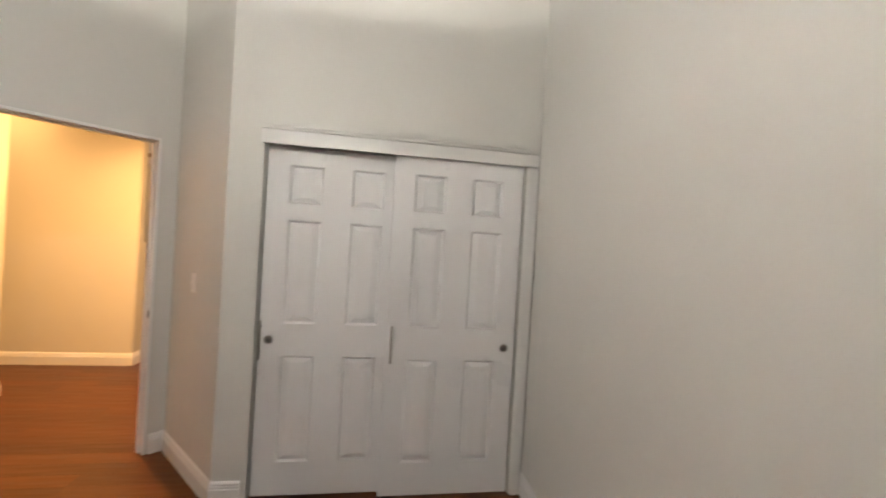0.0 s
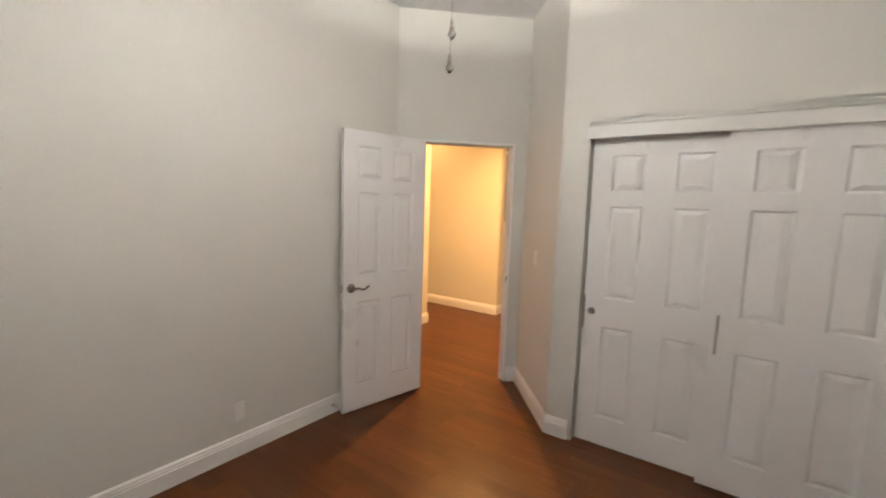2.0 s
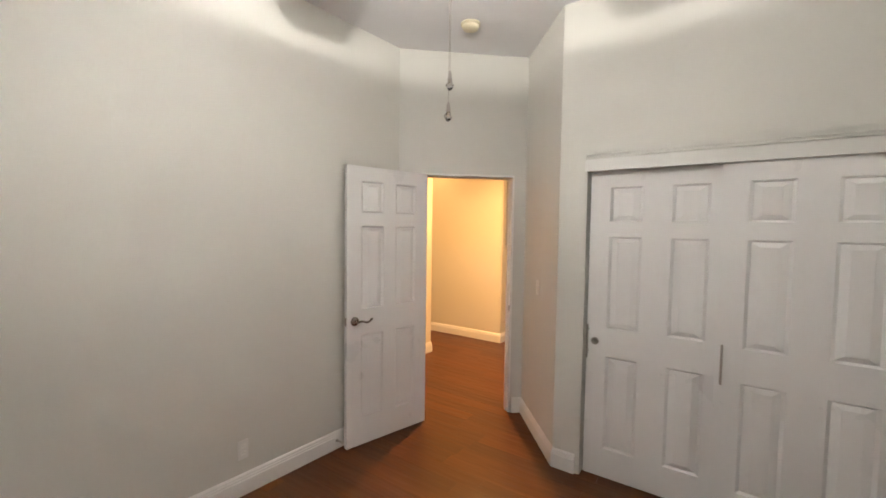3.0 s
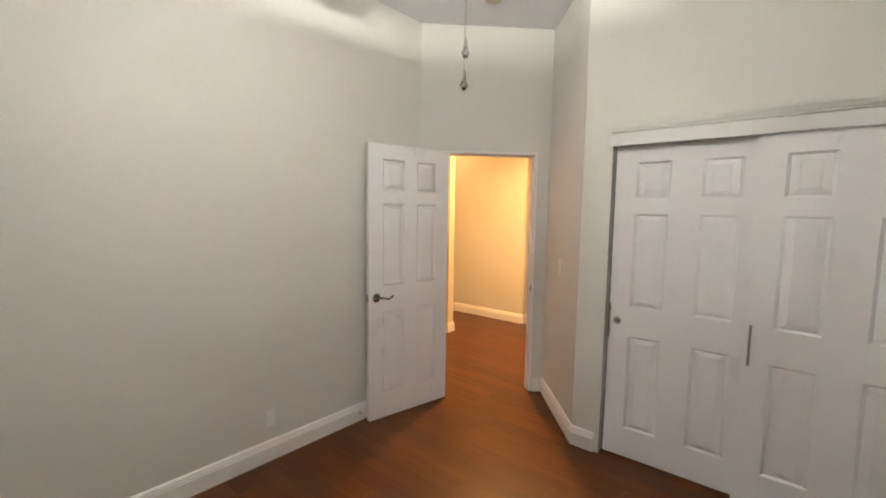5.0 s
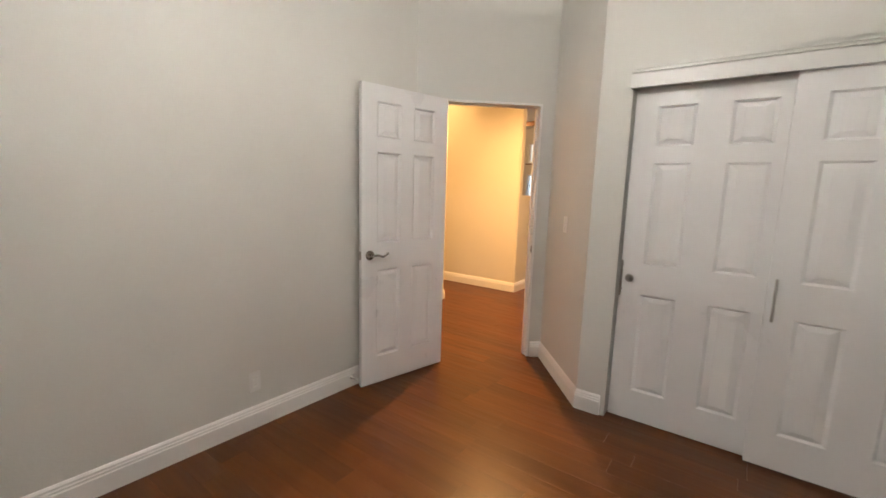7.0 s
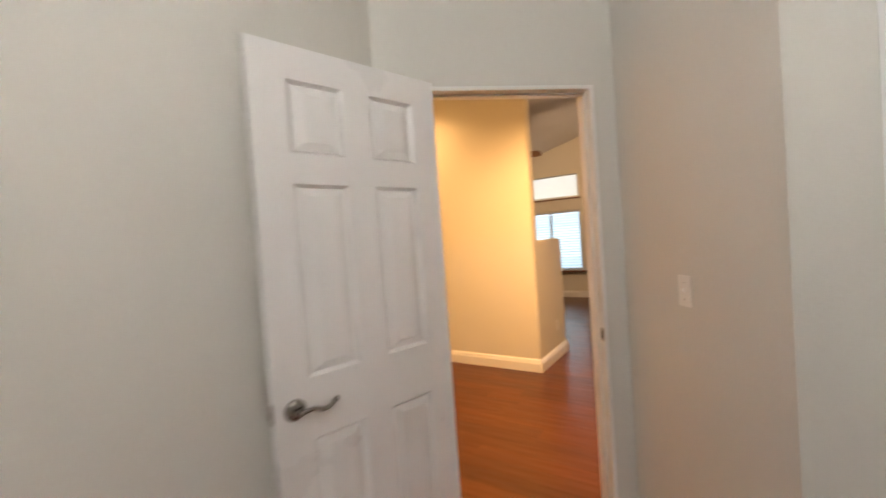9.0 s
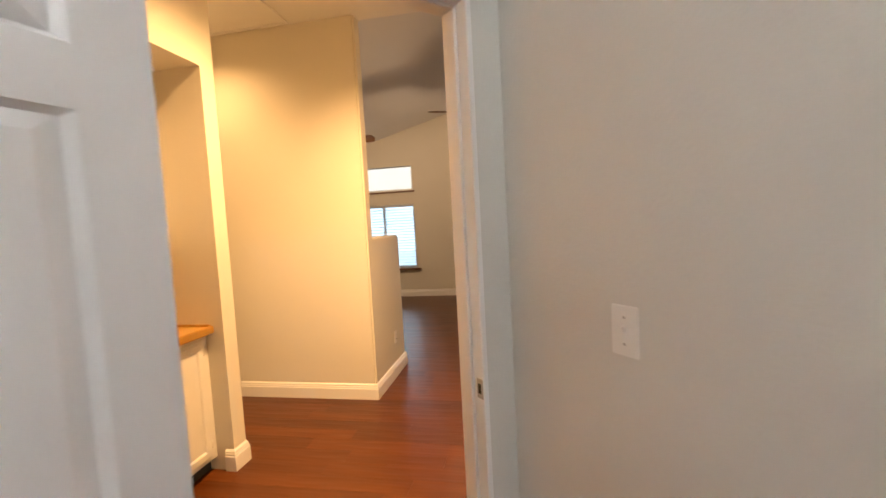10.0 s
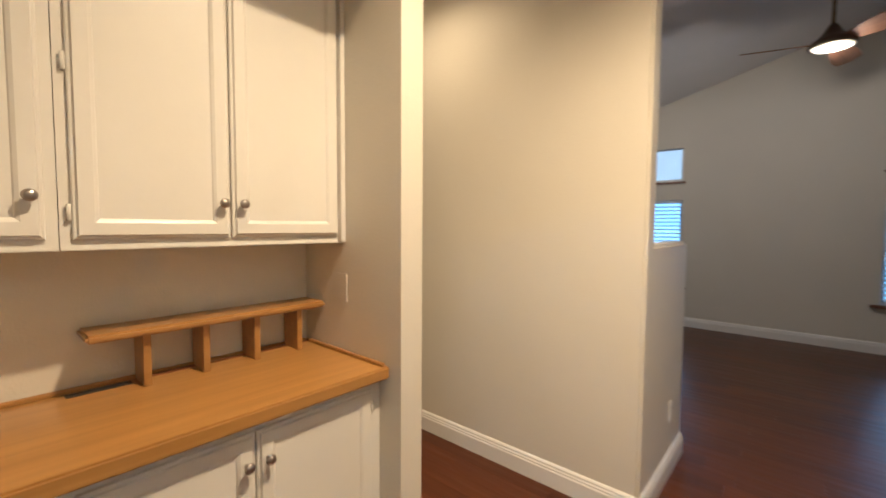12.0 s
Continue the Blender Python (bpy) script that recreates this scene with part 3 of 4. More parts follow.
tagged(obj("wall_hall_north", edged([(-6.2, YW), (PX, YW), (PX, YW + 0.11), (-6.2, YW + 0.11)], 0, CEIL - 0.001, 0.014,
                                    lambda a, b: abs(a.x - PX) < 1e-4 and abs(b.x - PX) < 1e-4 and abs(a.y - YW) < 1e-4 and abs(b.y - YW) < 1e-4), M_HALL),
       "cream hall wall with a rounded end, washed by a ceiling light", "wall", kind="structure")
tagged(obj("wall_low", edged([(PX - 0.12, YW + 0.11), (PX, YW + 0.11), (PX, PEND), (PX - 0.12, PEND)], 0, 1.318, 0.016,
                             lambda a, b: max(a.z, b.z) > 1.0 and max(a.y, b.y) > YW + 0.2), M_HALL),
       "low cream wall with rounded edges beside the living room", "wall", kind="structure")
d2a, d2b, d2h = 1.17, 1.72, 2.045
rw = wall("wall_hall_east", (RWX, REND), (RWX, 0.72), T, 3.9, M_HALL, "cream hall wall with a closet door in it", [(REND - d2b, REND - d2a, 0, d2h)])
tagged(obj("hall_ceiling", box(boxed(-6.2, RWX + 0.1, -1.11, YW + 0.108, CEIL + 0.002, CEIL + 0.10), -6.2, RWX + 0.1, YW + 0.0, YW + 0.108, CEIL + 0.1, 4.3), M_CEIL),
       "flat white hall ceiling with a header to the vault", "ceiling", kind="structure")
tagged(obj("wall_corridor_end", boxed(-6.31, -6.2, STUB - 0.113, YW + 0.11, 0, CEIL), M_HALL), "plain cream wall at the end of the corridor", "wall", kind="structure")

moulding("hall_baseboard", BASE, [[(HX - 0.055, HSIDE), (HX, HSIDE), (HX, STUB), (-6.2, STUB)],
                                  [(-6.2, YW), (PX, YW), (PX, PEND), (PX - 0.12, PEND)],
                                  [(RWX + T, REND), (RWX, REND), (RWX, d2b + 0.065)]], M_TRIM,
         "white moulded baseboard along the hall walls")
# Attic hatch
e = empty("attic_hatch", pose(-2.78, 2.14, CEIL + 0.001), "white flush attic hatch panel in the hall ceiling", "hatch", kind="structure")
part("hatch_frame", box(box(box(boxed(-0.39, 0.39, -0.34, -0.31, -0.012, 0, 0.002), -0.39, 0.39, 0.31, 0.34, -0.012, 0, 0.002), -0.39, -0.36, -0.31, 0.31, -0.012, 0, 0.002), 0.36, 0.39, -0.31, 0.31, -0.012, 0, 0.002), M_CEIL, e)
part("hatch_panel", boxed(-0.356, 0.356, -0.306, 0.306, -0.006, 0), M_CEIL, e)


def downlight(x, y):
    e = empty("recessed_downlight", pose(x, y, CEIL), "round white recessed downlight, lit warm", "ceiling light", "hall downlights")
    part("trim_ring", lathe([(0.062, -0.001), (0.066, -0.008), (0.088, -0.006), (0.092, 0.0)], 32), M_PLASTIC, e, "", True)
    part("lens", lathe([(0, -0.003), (0.062, -0.003)], 32), M_DOWN, e, "lit lens")
    return e


for x, y, share, cone in HALL_LAMPS:
    downlight(x, y)
    lamp("downlight_lamp", "SPOT", look((x, y, CEIL - 0.015), (x, y, 0)), HALLW * share, WARM, radius=0.05, cone=cone)


# ---- hutch in the alcove ----
def knob(parent, x, y, z):
    q = pose(x, y, z, 0, 90, 0)
    part("knob", lathe([(0.006, 0), (0.0055, 0.012), (0.010, 0.016), (0.0155, 0.021), (0.0155, 0.025), (0.010, 0.030), (0, 0.0315)], 22, q), M_NICKEL, parent, "round nickel knob", True)


def cabinet_door(parent, y0, y1, z0, z1, face, knob_side, hinges=True):
    """A framed door with a recessed flat panel; it faces +x."""
    th, st, dep = 0.02, 0.052, 0.008
    bm = bmesh.new()
    def ring(inset, x):
        return [bm.verts.new((x, y, z)) for y, z in ((y0 + inset, z0 + inset), (y1 - inset, z0 + inset), (y1 - inset, z1 - inset), (y0 + inset, z1 - inset))]
    rings = [ring(0, face), ring(0, face + 0.008), ring(0.003, face + 0.011), ring(0.008, face + 0.012), ring(0.012, face + th), ring(st - 0.008, face + th), ring(st, face + th - 0.004), ring(st + 0.004, face + th - dep)]
    for a, b in zip(rings, rings[1:]):
        for k in range(4):
            bm.faces.new((a[k], a[(k + 1) % 4], b[(k + 1) % 4], b[k]))
    bm.faces.new(rings[0][::-1])
    d = part("cabinet_door", bm, M_CAB, parent)
    part("panel", boxed(face + th - dep - 0.003, face + th - dep + 0.0006, y0 + st, y1 - st, z0 + st, z1 - st), M_CAB, d)
    ky = y1 - 0.028 if knob_side > 0 else y0 + 0.028
    kz = z0 + 0.109 if z0 > 1 else z1 - 0.087
    knob(d, face + th, ky, kz)
    hy = y0 - 0.006 if knob_side > 0 else y1 + 0.006
    if hinges:
        for z in (z0 + 0.07, z1 - 0.07) if z1 - z0 < 0.8 else (z0 + 0.07, z0 + 0.45, z1 - 0.1):
            part("hinge", lathe([(0.004, -0.022), (0.0055, -0.02), (0.0055, 0.02), (0.004, 0.022)], 10, pose(face + 0.008, hy, z)), M_CAB, d, "painted hinge", True)
    return d


UF, LF = -2.755, -2.518


def upper(y0, y1, doors, label):
    e = empty("wall_cabinet", pose(0, 0, 0), label, "cabinet", "hutch wall cabinets")
    bm = boxed(-3.029, UF - 0.002, y0, y1, 1.342, 2.371)
    body = part("body", bm, M_CAB, e)
    part("face_frame", box(box(box(box(boxed(UF - 0.002, UF, y0, y1, 1.335, 1.36), UF - 0.002, UF, y0, y1, 2.32, 2.371), UF - 0.002, UF, y0, y0 + 0.03, 1.36, 2.32), UF - 0.002, UF, y1 - 0.03, y1, 1.36, 2.32), UF - 0.02, UF + 0.003, y0, y1, 1.332, 1.343, 0.002), M_CAB, e)
    if y1 > 1.4:
        part("end_stile", boxed(UF + 0.0005, UF + 0.03, y1 - 0.021, y1, 1.335, 2.371, 0.002), M_CAB, e)
    for a, b, side in doors:
        cabinet_door(e, a, b, 1.362, 2.335, UF, side)
    return e


def lower(y0, y1, doors, label):
    e = empty("base_cabinet", pose(0, 0, 0), label, "cabinet", "hutch base cabinets")
    part("body", boxed(-3.029, LF, y0, y1, 0.085, 0.846), M_CAB, e)
    part("toe_kick", boxed(-3.029, LF - 0.05, y0, y1, 0.0, 0.085), M_DARK, e, "dark recessed toe kick")
    for a, b, side in doors:
        cabinet_door(e, a, b, 0.11, 0.803, LF, side)
    return e


upper(0.626, 1.477, ((0.650, 1.040, 1), (1.046, 1.453, -1)), "white painted wall cabinet with two panelled doors")
upper(0.122, 0.624, ((0.16, 0.600, 1),), "white painted wall cabinet with one panelled door")
lower(0.580, 1.477, ((0.606, 0.999, 1), (1.005, 1.430, -1)), "white painted base cabinet with two panelled doors")
lower(0.122, 0.578, ((0.15, 0.548, 1),), "white painted base cabinet with one panelled door")

e = empty("hutch_counter", pose(0, 0, 0), "honey oak counter with raised edging in the alcove", "counter")
part("top", boxed(-3.028, -2.474, 0.122, 1.477, 0.848, 0.880, 0.004), M_OAK, e)
part("front_edging", boxed(-2.478, -2.458, 0.122, 1.477, 0.840, 0.886, 0.006), M_OAK, e)
part("back_edging", boxed(-3.029, -3.012, 0.122, 1.460, 0.880, 0.893, 0.003), M_OAK, e)
part("side_edging", boxed(-3.012, -2.481, 1.460, 1.477, 0.880, 0.893, 0.003), M_OAK, e)
part("cable_slot", boxed(-3.0, -2.965, 0.645, 0.81, 0.8795, 0.8812), M_DARK, e, "dark cable slot")

e = empty("desk_riser", pose(0, 0, 0), "low honey oak shelf on four dividers above the counter", "shelf")
bm = boxed(-3.026, -2.868, 0.682, 1.475, 1.052, 1.078, 0.008)
part("shelf_board", bm, M_OAK, e)
for y in (0.838, 1.014, 1.194, 1.372):
    part("divider", boxed(-3.02, -2.905, y - 0.011, y + 0.011, 0.8805, 1.052, 0.002), M_OAK, e)
# Darker strips on the counter paint the shade in the gaps between dividers
for a, b in ((0.849, 1.003), (1.025, 1.183), (1.205, 1.361), (1.383, 1.458)):
    part("base_slot", boxed(-3.011, -2.992, a, b, 0.8805, 0.886), M_CUBBY, e)
plate("alcove_outlet", pose(-2.75, HSIDE, 1.15, 0, 0, 0), "blank painted wall plate inside the alcove", "wall plate", "blank", M_HALL)


# ---- door, thermostat and chime on the hall's other wall ----
bm = boxed(RWX - 0.014, RWX - 0.0005, d2b, d2b + 0.058, 0, d2h + 0.058, 0.004)
box(bm, RWX - 0.014, RWX - 0.0005, d2a - 0.058, d2a, 0, d2h + 0.058, 0.004)
box(bm, RWX - 0.014, RWX - 0.0005, d2a, d2b, d2h, d2h + 0.058, 0.004)
tagged(obj("cupboard_casing", bm, M_TRIM), "white casing round the linen cupboard opening", "trim", kind="structure")
bm = boxed(RWX + 0.001, RWX + T, d2b - 0.014, d2b - 0.0005, 0, d2h, 0.002)
box(bm, RWX + 0.001, RWX + T, d2a + 0.0005, d2a + 0.014, 0, d2h, 0.002)
tagged(obj("cupboard_jamb", bm, M_TRIM), "white jambs of the linen cupboard opening", "trim", kind="structure")
bm = boxed(RWX + 0.55, RWX + 0.60, d2a - 0.1, d2b + 0.1, 0, 2.5)
box(bm, RWX + T, RWX + 0.55, d2b + 0.03, d2b + 0.1, 0, 2.5)
box(bm, RWX + T, RWX + 0.55, d2a - 0.1, d2a - 0.03, 0, 2.5)
box(bm, RWX + T, RWX + 0.55, d2a - 0.03, d2b + 0.03, 2.42, 2.5)
tagged(obj("cupboard_shell", bm, M_HALL), "plain cream inside of the linen cupboard", "wall", kind="structure")
cup_strike = empty("cupboard_strike", pose(RWX + 0.034, d2b - 0.014, 0.91), "square nickel strike plate on the cupboard jamb", "strike plate")
part("strike_face", boxed(-0.019, 0.019, -0.0025, 0, -0.029, 0.029, 0.001), M_NICKEL, cup_strike)
part("latch_hole", boxed(-0.008, 0.008, -0.0032, -0.0022, -0.012, 0.012), M_DARK, cup_strike)
linen = empty("linen_shelves", pose(RWX + 0.062, 0, 0), "white painted built-in linen shelves over a panelled front", "shelves")
for z, t in ((1.575, 0.034), (1.165, 0.034), (0.905, 0.05)):
    part("shelf", boxed(0, 0.485, d2a + 0.016, d2b - 0.016, z - t, z, 0.003), M_CAB, linen)
for z0, z1 in ((0.715, 0.852), (0.485, 0.705)):
    part("drawer_front", boxed(0.002, 0.022, d2a + 0.018, d2b - 0.018, z0, z1, 0.004), M_CAB, linen)
e = empty("thermostat", pose(RWX, 2.34, 1.47), "small white wall thermostat", "thermostat")
part("housing", boxed(-0.022, -0.0005, -0.04, 0.04, 0.0, 0.06, 0.004), M_PLASTIC, e)
part("base", boxed(-0.016, -0.0005, -0.036, 0.036, -0.055, -0.004, 0.003), M_PLATE, e)
part("lever", boxed(-0.025, -0.012, -0.03, 0.03, -0.004, 0.0), M_NICKEL, e, "dark slot with a setting lever")
e = empty("door_chime", pose(RWX, 2.62, 2.30), "white plastic door chime box high on the wall", "door chime")
part("housing", boxed(-0.05, -0.0005, -0.08, 0.08, -0.115, 0.125, 0.008), M_PLASTIC, e)
for z in (-0.07, 0.08):
    part("grille", boxed(-0.036, -0.014, -0.0825, -0.079, z - 0.022, z + 0.022), M_IVORY, e)
part("lower_vent", boxed(-0.046, -0.006, -0.07, 0.07, -0.1185, -0.114), M_PLATE, e)

# ---- living room ----
W1 = (-3.915, -2.655)
W2 = (-0.675, 0.725)


def far_wall():
    """The window wall: a rectangular lower and upper opening at one bay, an arched upper one at the other."""
    bm = bmesh.new()
    th = 0.15
    top = lambda x: vault(x) + 0.05
    def slab(x0, x1, z0, z1a, z1b):
        vs = [bm.verts.new(c) for c in ((x0, FAR, z0), (x1, FAR, z0), (x1, FAR, z1b), (x0, FAR, z1a), (x0, FAR + th, z0), (x1, FAR + th, z0), (x1, FAR + th, z1b), (x0, FAR + th, z1a))]
        for f in ((0, 1, 2, 3), (7, 6, 5, 4), (0, 4, 5, 1), (1, 5, 6, 2), (2, 6, 7, 3), (3, 7, 4, 0)):
            bm.faces.new([vs[i] for i in f])
    def column(x0, x1):
        slab(x0, x1, 0, top(x0), top(x1))
    column(LWX, W1[0])
    column(W1[1], W2[0])
    column(W2[1], LEX)
    for a, b in (W1, W2):
        slab(a, b, 0, 0.555, 0.555)
        slab(a, b, 1.79, 2.05, 2.05)
    slab(W1[0], W1[1], 2.52, top(W1[0]), top(W1[1]))
    c, n = (W2[0] + W2[1]) / 2, 16
    for k in range(n):
        x0, x1 = W2[0] + (W2[1] - W2[0]) * k / n, W2[0] + (W2[1] - W2[0]) * (k + 1) / n
        zc = (arch(x0) + arch(x1)) / 2
        vs = [bm.verts.new(p) for p in ((x0, FAR, arch(x0)), (x1, FAR, arch(x1)), (x1, FAR, top(x1)), (x0, FAR, top(x0)), (x0, FAR + th, arch(x0)), (x1, FAR + th, arch(x1)), (x1, FAR + th, top(x1)), (x0, FAR + th, top(x0)))]
        for f in ((0, 1, 2, 3), (7, 6, 5, 4), (0, 4, 5, 1)):
            bm.faces.new([vs[i] for i in f])
    bmesh.ops.remove_doubles(bm, verts=bm.verts, dist=1e-4)
    return bm


def arch(x):
    c, half = (W2[0] + W2[1]) / 2, (W2[1] - W2[0]) / 2
    u = min(1.0, abs(x - c) / half)
    return 2.575 + 0.30 * (math.sqrt(max(0.0, 1.75 - u * u)) - math.sqrt(0.75)) / (math.sqrt(1.75) - math.sqrt(0.75))


tagged(obj("wall_living_north", far_wall(), M_HALL), "tall cream living room wall with windows", "wall", kind="structure")


def sheet(pts, up):
    bm = bmesh.new()
    lo = [bm.verts.new(p) for p in pts]
    hi = [bm.verts.new((p[0], p[1], p[2] + up)) for p in pts]
    n = len(pts)
    bm.faces.new(lo[::-1])
    bm.faces.new(hi)
    for i in range(n):
        bm.faces.new((lo[i], lo[(i + 1) % n], hi[(i + 1) % n], hi[i]))
    bmesh.ops.recalc_face_normals(bm, faces=bm.faces)
    return bm


y0 = YW + 0.109
tagged(obj("ceiling_vault", sheet([(LWX, y0, vault(LWX)), (LEX, y0, vault(LEX)), (LEX, FAR + 0.2, vault(LEX)), (LWX, FAR + 0.2, vault(LWX))], 0.12), M_CEIL),
       "sloping white vaulted living room ceiling", "ceiling", kind="structure")
tagged(obj("wall_living_west", boxed(LWX - 0.11, LWX, YW + 0.11, FAR, 0, 3.2), M_HALL), "plain cream living room wall", "wall", kind="structure")
tagged(obj("wall_living_east", boxed(LEX, LEX + 0.11, REND - 0.12, FAR, 0, 5.0), M_HALL), "plain cream living room wall", "wall", kind="structure")
tagged(obj("wall_living_south", boxed(RWX + T, LEX, REND - 0.11, REND - 0.001, 0, 5.0), M_HALL), "plain cream living room wall behind the corner", "wall", kind="structure")
moulding("living_baseboard", BASE, [[(LWX, FAR), (LEX, FAR)]], M_TRIM, "white baseboard under the living room windows")


def window(name, a, b, arched):
    e = empty(name, pose(0, FAR, 0), "white-framed living room window, arched on top" if arched else "white-framed living room window with a square transom", "window", kind="structure")
    f = 0.04
    def frame_box(z0, z1, mid):
        bm = boxed(a, a + f, 0.06, 0.13, z0, z1, 0.003)
        box(bm, b - f, b, 0.06, 0.13, z0, z1, 0.003)
        box(bm, a + f, b - f, 0.06, 0.13, z0, z0 + f, 0.003)
        if mid:
            box(bm, a + f, b - f, 0.06, 0.13, z1 - f, z1, 0.003)
            c = (a + b) / 2
            box(bm, c - 0.025, c + 0.025, 0.065, 0.125, z0 + f, z1 - f, 0.003)
        return bm
    part("window_frame", frame_box(0.555, 1.79, True), M_TRIM, e)
    part("transom_frame", frame_box(2.05, 2.56 if arched else 2.52, False), M_TRIM, e)
    pane = part("pane", boxed(a + f, b - f, 0.094, 0.098, 0.595, 1.75), M_GLASS, e)
    pane.visible_shadow = False
    bm = bmesh.new()
    n = 16
    top = [(a + 0.02 + (b - a - 0.04) * k / n) for k in range(n + 1)]
    zs = [(arch(x) - 0.01 if arched else 2.515) for x in top]
    lo = [bm.verts.new((top[0], 0.096, 2.065)), bm.verts.new((top[-1], 0.096, 2.065))]
    up = [bm.verts.new((x, 0.096, z)) for x, z in zip(top, zs)]
    bm.faces.new([lo[0], lo[1]] + up[::-1])
    r = bmesh.ops.extrude_face_region(bm, geom=bm.faces[:])
    bmesh.ops.translate(bm, vec=(0, 0.004, 0), verts=[v for v in r["geom"] if isinstance(v, bmesh.types.BMVert)])
    pane = part("pane", bm, M_GLASS, e)
    pane.visible_shadow = False
    part("window_sill", boxed(a - 0.08, b + 0.08, -0.06, 0.055, 0.517, 0.554, 0.006), M_SILL, e, "dark wooden sill")
    part("transom_sill", boxed(a - 0.03, b + 0.03, -0.03, 0.055, 2.022, 2.049, 0.005), M_SILL, e, "dark wooden ledge")
    bl = empty("window_blind", pose((a + b) / 2, FAR + 0.03, 0.557), "white slatted blind, lowered with open slats", "blind", "window blinds")
    half = (b - a) / 2 - 0.01
    part("head_rail", boxed(-half, half, -0.02, 0.02, 1.185, 1.23, 0.004), M_SLAT, bl)
    part("bottom_rail", boxed(-half, half, -0.018, 0.018, 0.0, 0.018, 0.003), M_SLAT, bl)
    me = None
    for k in range(21):
        if me is None:
            s = part("slat", boxed(-half + 0.005, half - 0.005, -0.031, 0.031, -0.0014, 0.0014), M_SLAT, bl)
            me = s.data
        else:
            s = new("slat", me)
            s.parent = bl
        s.matrix_basis = pose(0, 0, 0.05 + 0.0545 * k, 20, 0, 0)
    for x in (-half * 0.6, half * 0.6):
        part("ladder_cord", boxed(x - 0.001, x + 0.001, -0.033, -0.0325, 0.01, 1.18), M_SLAT, bl)
    return e


window("window_1", W1[0], W1[1], False)
window("window_2", W2[0], W2[1], True)
for w in (W1, W2):
    lamp("window_daylight", "AREA", look(((w[0] + w[1]) / 2, FAR + 0.25, 1.17), ((w[0] + w[1]) / 2, 0, 1.17)), DAYW * 0.5, (0.52, 0.80, 1.0), size=w[1] - w[0], size_y=1.235)


def living_fan(x, y, z, turn, drop):
    e = empty("living_room_fan", pose(x, y, z), "dark bronze ceiling fan with walnut blades and a lit disc", "ceiling fan", "living room fans")
    part("down_rod", lathe([(0.013, 0.08), (0.013, drop)], 14), M_BRONZE, e, "", True)
    part("canopy", lathe([(0.03, drop - 0.07), (0.06, drop - 0.03), (0.07, drop + 0.02)], 24), M_BRONZE, e, "", True)
    part("motor", lathe([(0.150, -0.012), (0.157, 0.0), (0.150, 0.022), (0.115, 0.05), (0.07, 0.09), (0.04, 0.14), (0.02, 0.17), (0.013, 0.175)], 40), M_BRONZE, e, "bell-shaped dark bronze housing", True)
    part("light_disc", lathe([(0, -0.03), (0.08, -0.027), (0.125, -0.018), (0.14, -0.008)], 40), M_DISC, e, "lit frosted disc", True)
    for k in range(3):
        bm = bmesh.new()
        n = 18
        outline = []
        for i in range(n + 1):
            u = i / n
            w = 0.045 + 0.056 * math.sin(min(1, u * 1.15) * math.pi * 0.62) if u < 0.86 else 0.098 * math.sqrt(max(0.0, 1 - ((u - 0.86) / 0.14) ** 2))
            outline.append((0.11 + 0.52 * u, w))
        up = [bm.verts.new((px, w, 0.004)) for px, w in outline]
        dn = [bm.verts.new((px, -w * 0.9, 0.004)) for px, w in outline[:-1]]
        bm.faces.new(up + dn[::-1])
        r = bmesh.ops.extrude_face_region(bm, geom=bm.faces[:])
        bmesh.ops.translate(bm, vec=(0, 0, -0.008), verts=[v for v in r["geom"] if isinstance(v, bmesh.types.BMVert)])
        bmesh.ops.recalc_face_normals(bm, faces=bm.faces)
        b = part("blade", bm, M_BLADE, e, "walnut-toned wooden blade")
        b.matrix_basis = pose(0, 0, 0.02, 0, 0, turn + 120 * k) @ pose(0, 0, 0, -19, 0, 0)
    return e


living_fan(-1.23, 5.15, 2.89, -43, vault(-1.23) - 2.91)
living_fan(-3.30, 5.15, 2.66, 2, vault(-3.30) - 2.68)
for fx, fz in ((-1.23, 2.845), (-3.30, 2.615)):
    lamp("fan_disc_lamp", "POINT", pose(fx, 5.15, fz - 0.02), LIVW, (1.0, 0.63, 0.34), radius=0.06)

# ---- outside ----
tagged(obj("backdrop", boxed(-170, 150, 95, 96, -0.31, 90), glow("pale_evening_sky", (0.46, 0.75, 1.0), 0.24)), "pale blue overcast sky beyond the garden", "backdrop", kind="structure")
tagged(obj("ground", boxed(-600, 600, FAR + 0.16, 900, -0.4, -0.3), M_GROUND), "dry ground outside reaching the horizon", "ground", kind="structure")


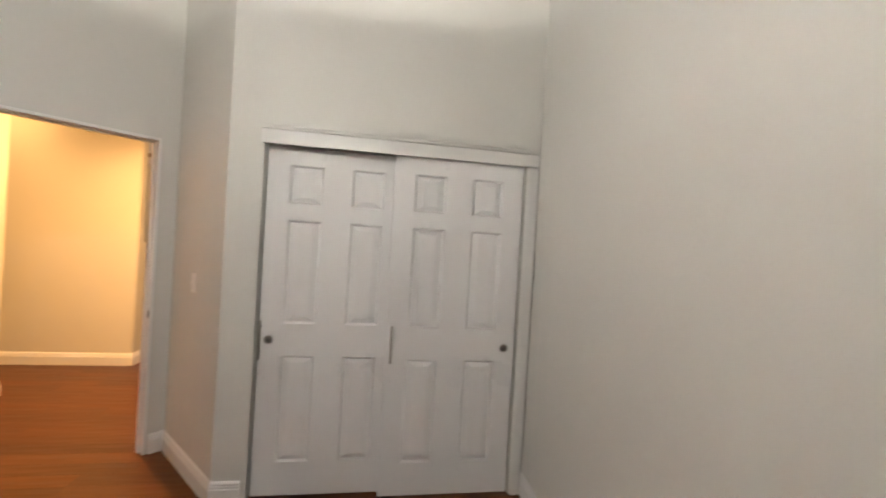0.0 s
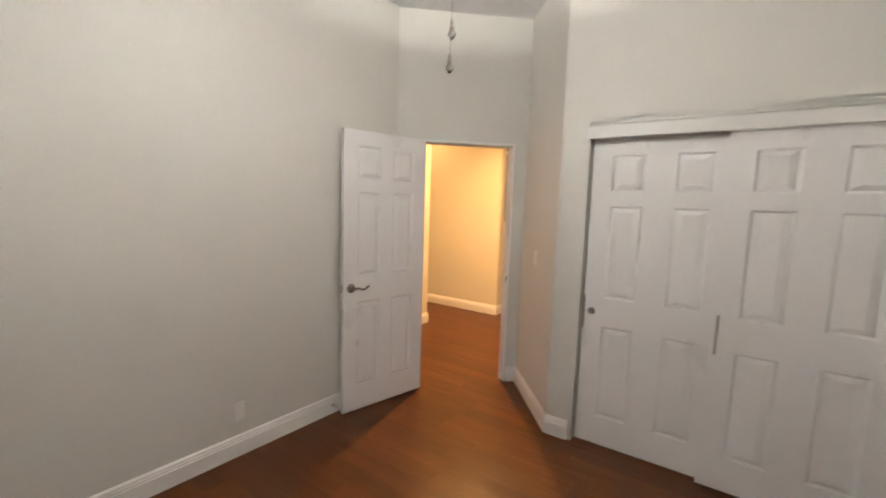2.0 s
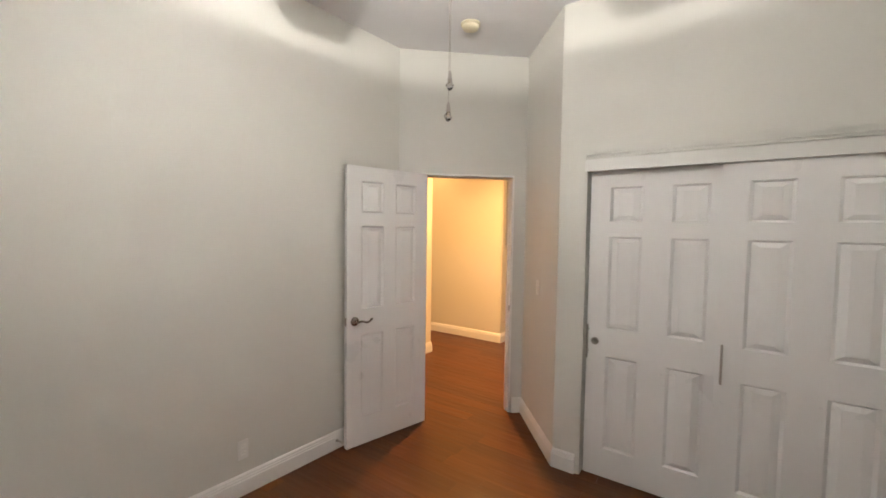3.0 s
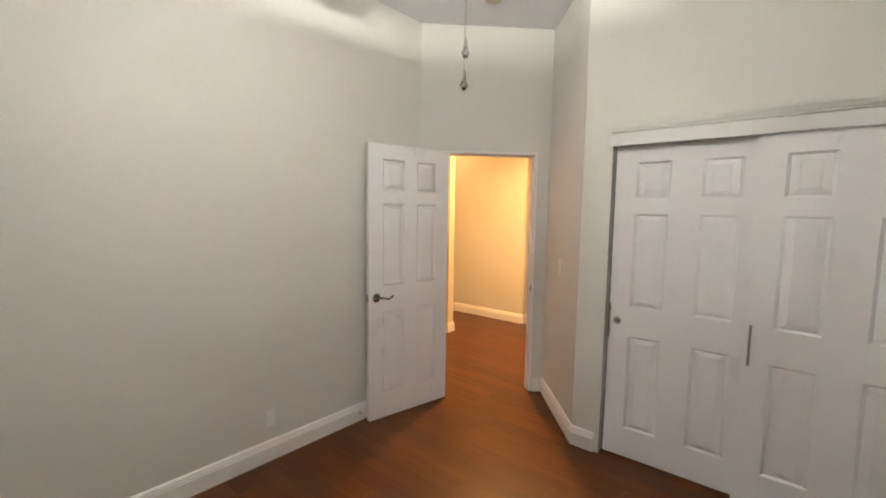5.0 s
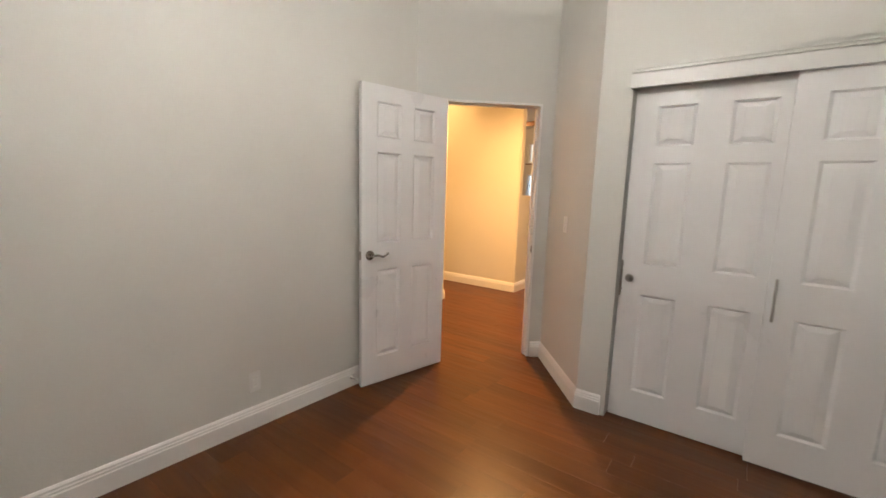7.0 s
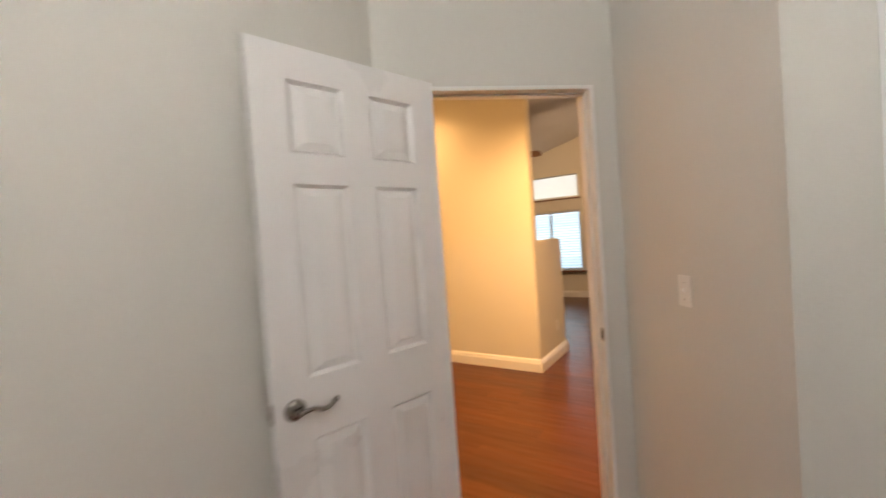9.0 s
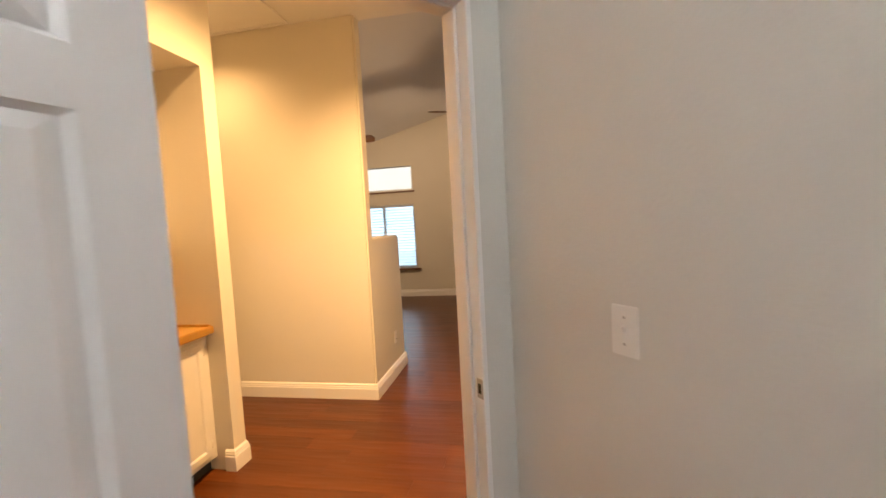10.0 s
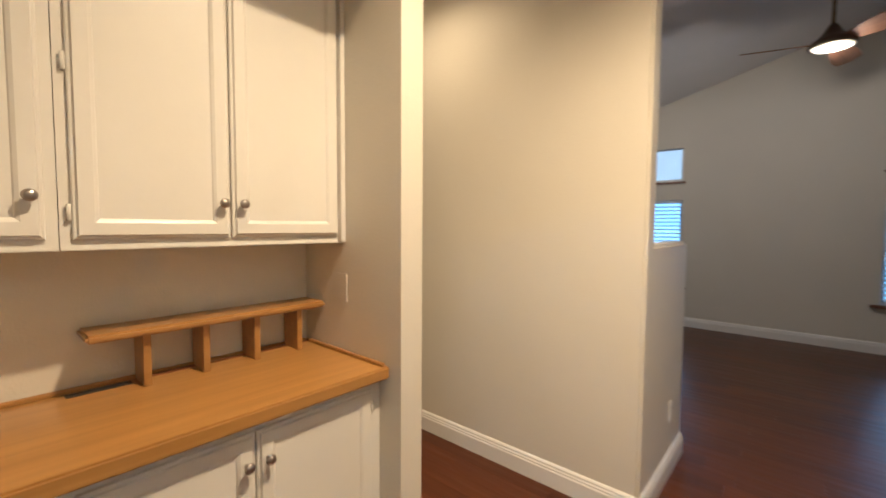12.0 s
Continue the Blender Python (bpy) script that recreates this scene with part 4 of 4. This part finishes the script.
def tree(x, y, h, seed):
    rng = random.Random(seed)
    e = empty("garden_tree", pose(x, y, -0.3), "thin-crowned tree outside the windows", "tree")
    bm = bmesh.new()
    tips = []
    def limb(p, d, r, ln, depth):
        q = p + d * ln
        side = d.orthogonal().normalized()
        other = d.cross(side)
        ra, rb = [], []
        for i in range(7):
            t = 2 * math.pi * i / 7
            o = side * math.cos(t) + other * math.sin(t)
            ra.append(bm.verts.new(p + o * r))
            rb.append(bm.verts.new(q + o * r * 0.62))
        for i in range(7):
            bm.faces.new((ra[i], ra[(i + 1) % 7], rb[(i + 1) % 7], rb[i]))
        if depth == 0:
            tips.append(q)
            return
        for _ in range(3 if depth > 1 else 4):
            nd = (d + Vector((rng.uniform(-0.8, 0.8), rng.uniform(-0.8, 0.8), rng.uniform(-0.1, 0.6)))).normalized()
            limb(p.lerp(q, rng.uniform(0.65, 1.0)), nd, r * 0.6, ln * rng.uniform(0.55, 0.8), depth - 1)
    limb(Vector((0, 0, 0)), Vector((0.04, 0.02, 1)).normalized(), 0.13, h * 0.42, 4)
    part("trunk", bm, M_BARK, e)
    verts, faces = [], []
    for t in tips:
        for _ in range(9):
            c = t + Vector((rng.gauss(0, 0.22), rng.gauss(0, 0.22), rng.gauss(0, 0.18)))
            u = Vector((rng.gauss(0, 1), rng.gauss(0, 1), rng.gauss(0, 1))).normalized() * rng.uniform(0.04, 0.08)
            v = u.orthogonal().normalized() * u.length * 0.45
            n = len(verts)
            verts += [c - u, c + v, c + u, c - v]
            faces.append((n, n + 1, n + 2, n + 3))
    me = bpy.data.meshes.new("crown")
    me.from_pydata([tuple(v) for v in verts], [], faces)
    me.materials.append(M_LEAF)
    cr = new("crown", me)
    cr.parent = e
    return e


tree(4.6, 30.0, 9.4, 3)


def house(x, y, w, d, h):
    e = empty("neighbour_house", pose(x, y, -0.3), "beige stucco house with a tiled roof beyond the garden", "house")
    part("wall", boxed(-w / 2, w / 2, 0, d, 0, h), M_STUCCO, e)
    bm = bmesh.new()
    pts = [(-w / 2 - 0.4, -0.4, h), (w / 2 + 0.4, -0.4, h), (w / 2 + 0.4, d + 0.4, h), (-w / 2 - 0.4, d + 0.4, h), (-w / 2 - 0.4, d / 2, h + 1.3), (w / 2 + 0.4, d / 2, h + 1.3)]
    v = [bm.verts.new(p) for p in pts]
    for f in ((0, 1, 5, 4), (2, 3, 4, 5), (0, 4, 3), (1, 2, 5), (3, 2, 1, 0)):
        bm.faces.new([v[i] for i in f])
    part("roof", bm, M_ROOF, e, "brown tiled roof")
    return e


house(-3, 24, 16, 9, 2.0)

# ---- floor boards ----
PW = 0.127


def board_mesh(ln, w):
    """A board of that length with eased long edges; top at z = 0."""
    bv = 0.0006
    v = []
    for x, e0 in ((0.0004, 0), (ln - 0.0004, 0)):
        v += [(x, 0.0003, -0.012), (x, 0.0003, -bv), (x, bv, 0), (x, w - bv, 0), (x, w - 0.0003, -bv), (x, w - 0.0003, -0.012)]
    f = [(i, i + 1, i + 7, i + 6) for i in range(5)] + [(0, 5, 4, 3, 2, 1), (6, 7, 8, 9, 10, 11)]
    return v, [tuple(reversed(q)) if len(q) == 4 else q for q in f]


floor = tagged(obj("floor", boxed(LWX, LEX + 0.1, BACK - 0.1, FAR + 0.1, -0.10, -0.011), M_DARK), "dark reddish-brown hand-scraped hardwood floor", "floor", kind="structure")
rng = random.Random(11)
lengths = (0.62, 0.86, 1.05, 1.28, 1.5)
shared = {}
for ln in lengths:
    me = bpy.data.meshes.new("plank")
    v, f = board_mesh(ln, PW)
    me.from_pydata(v, [], f)
    me.materials.append(M_FLOOR)
    shared[ln] = me
count = 0
verts, faces = [], []
row = 0
y = BACK - 0.05
while y < FAR + 0.05:
    if y < -0.05:
        x, stop = LX - 0.1 - rng.uniform(0, 1.4), RX
    elif y < YW + 0.1:
        x, stop = -6.2 - rng.uniform(0, 1.2), RX if y < 0.7 else -0.7
    else:
        x, stop = LWX - rng.uniform(0, 1.2), LEX
    while x < stop:
        ln = rng.choice(lengths)
        near = -2.6 < x + ln / 2 < 1.5 and -2.2 < y < 4.1
        if near and count < 300:
            p = new("plank", shared[ln])
            p.parent = floor
            p.location = (x, y, 0)
            count += 1
        else:
            v, f = board_mesh(ln, PW)
            k = len(verts)
            verts += [(a + x, b + y, c) for a, b, c in v]
            faces += [tuple(i + k for i in q) for q in f]
        x += ln
    y += PW
    row += 1
me = bpy.data.meshes.new("far_planks")
me.from_pydata(verts, [], faces)
me.materials.append(M_FLOOR)
fp = new("far_planks", me)
fp.parent = floor
fp["kind"] = "stuff"
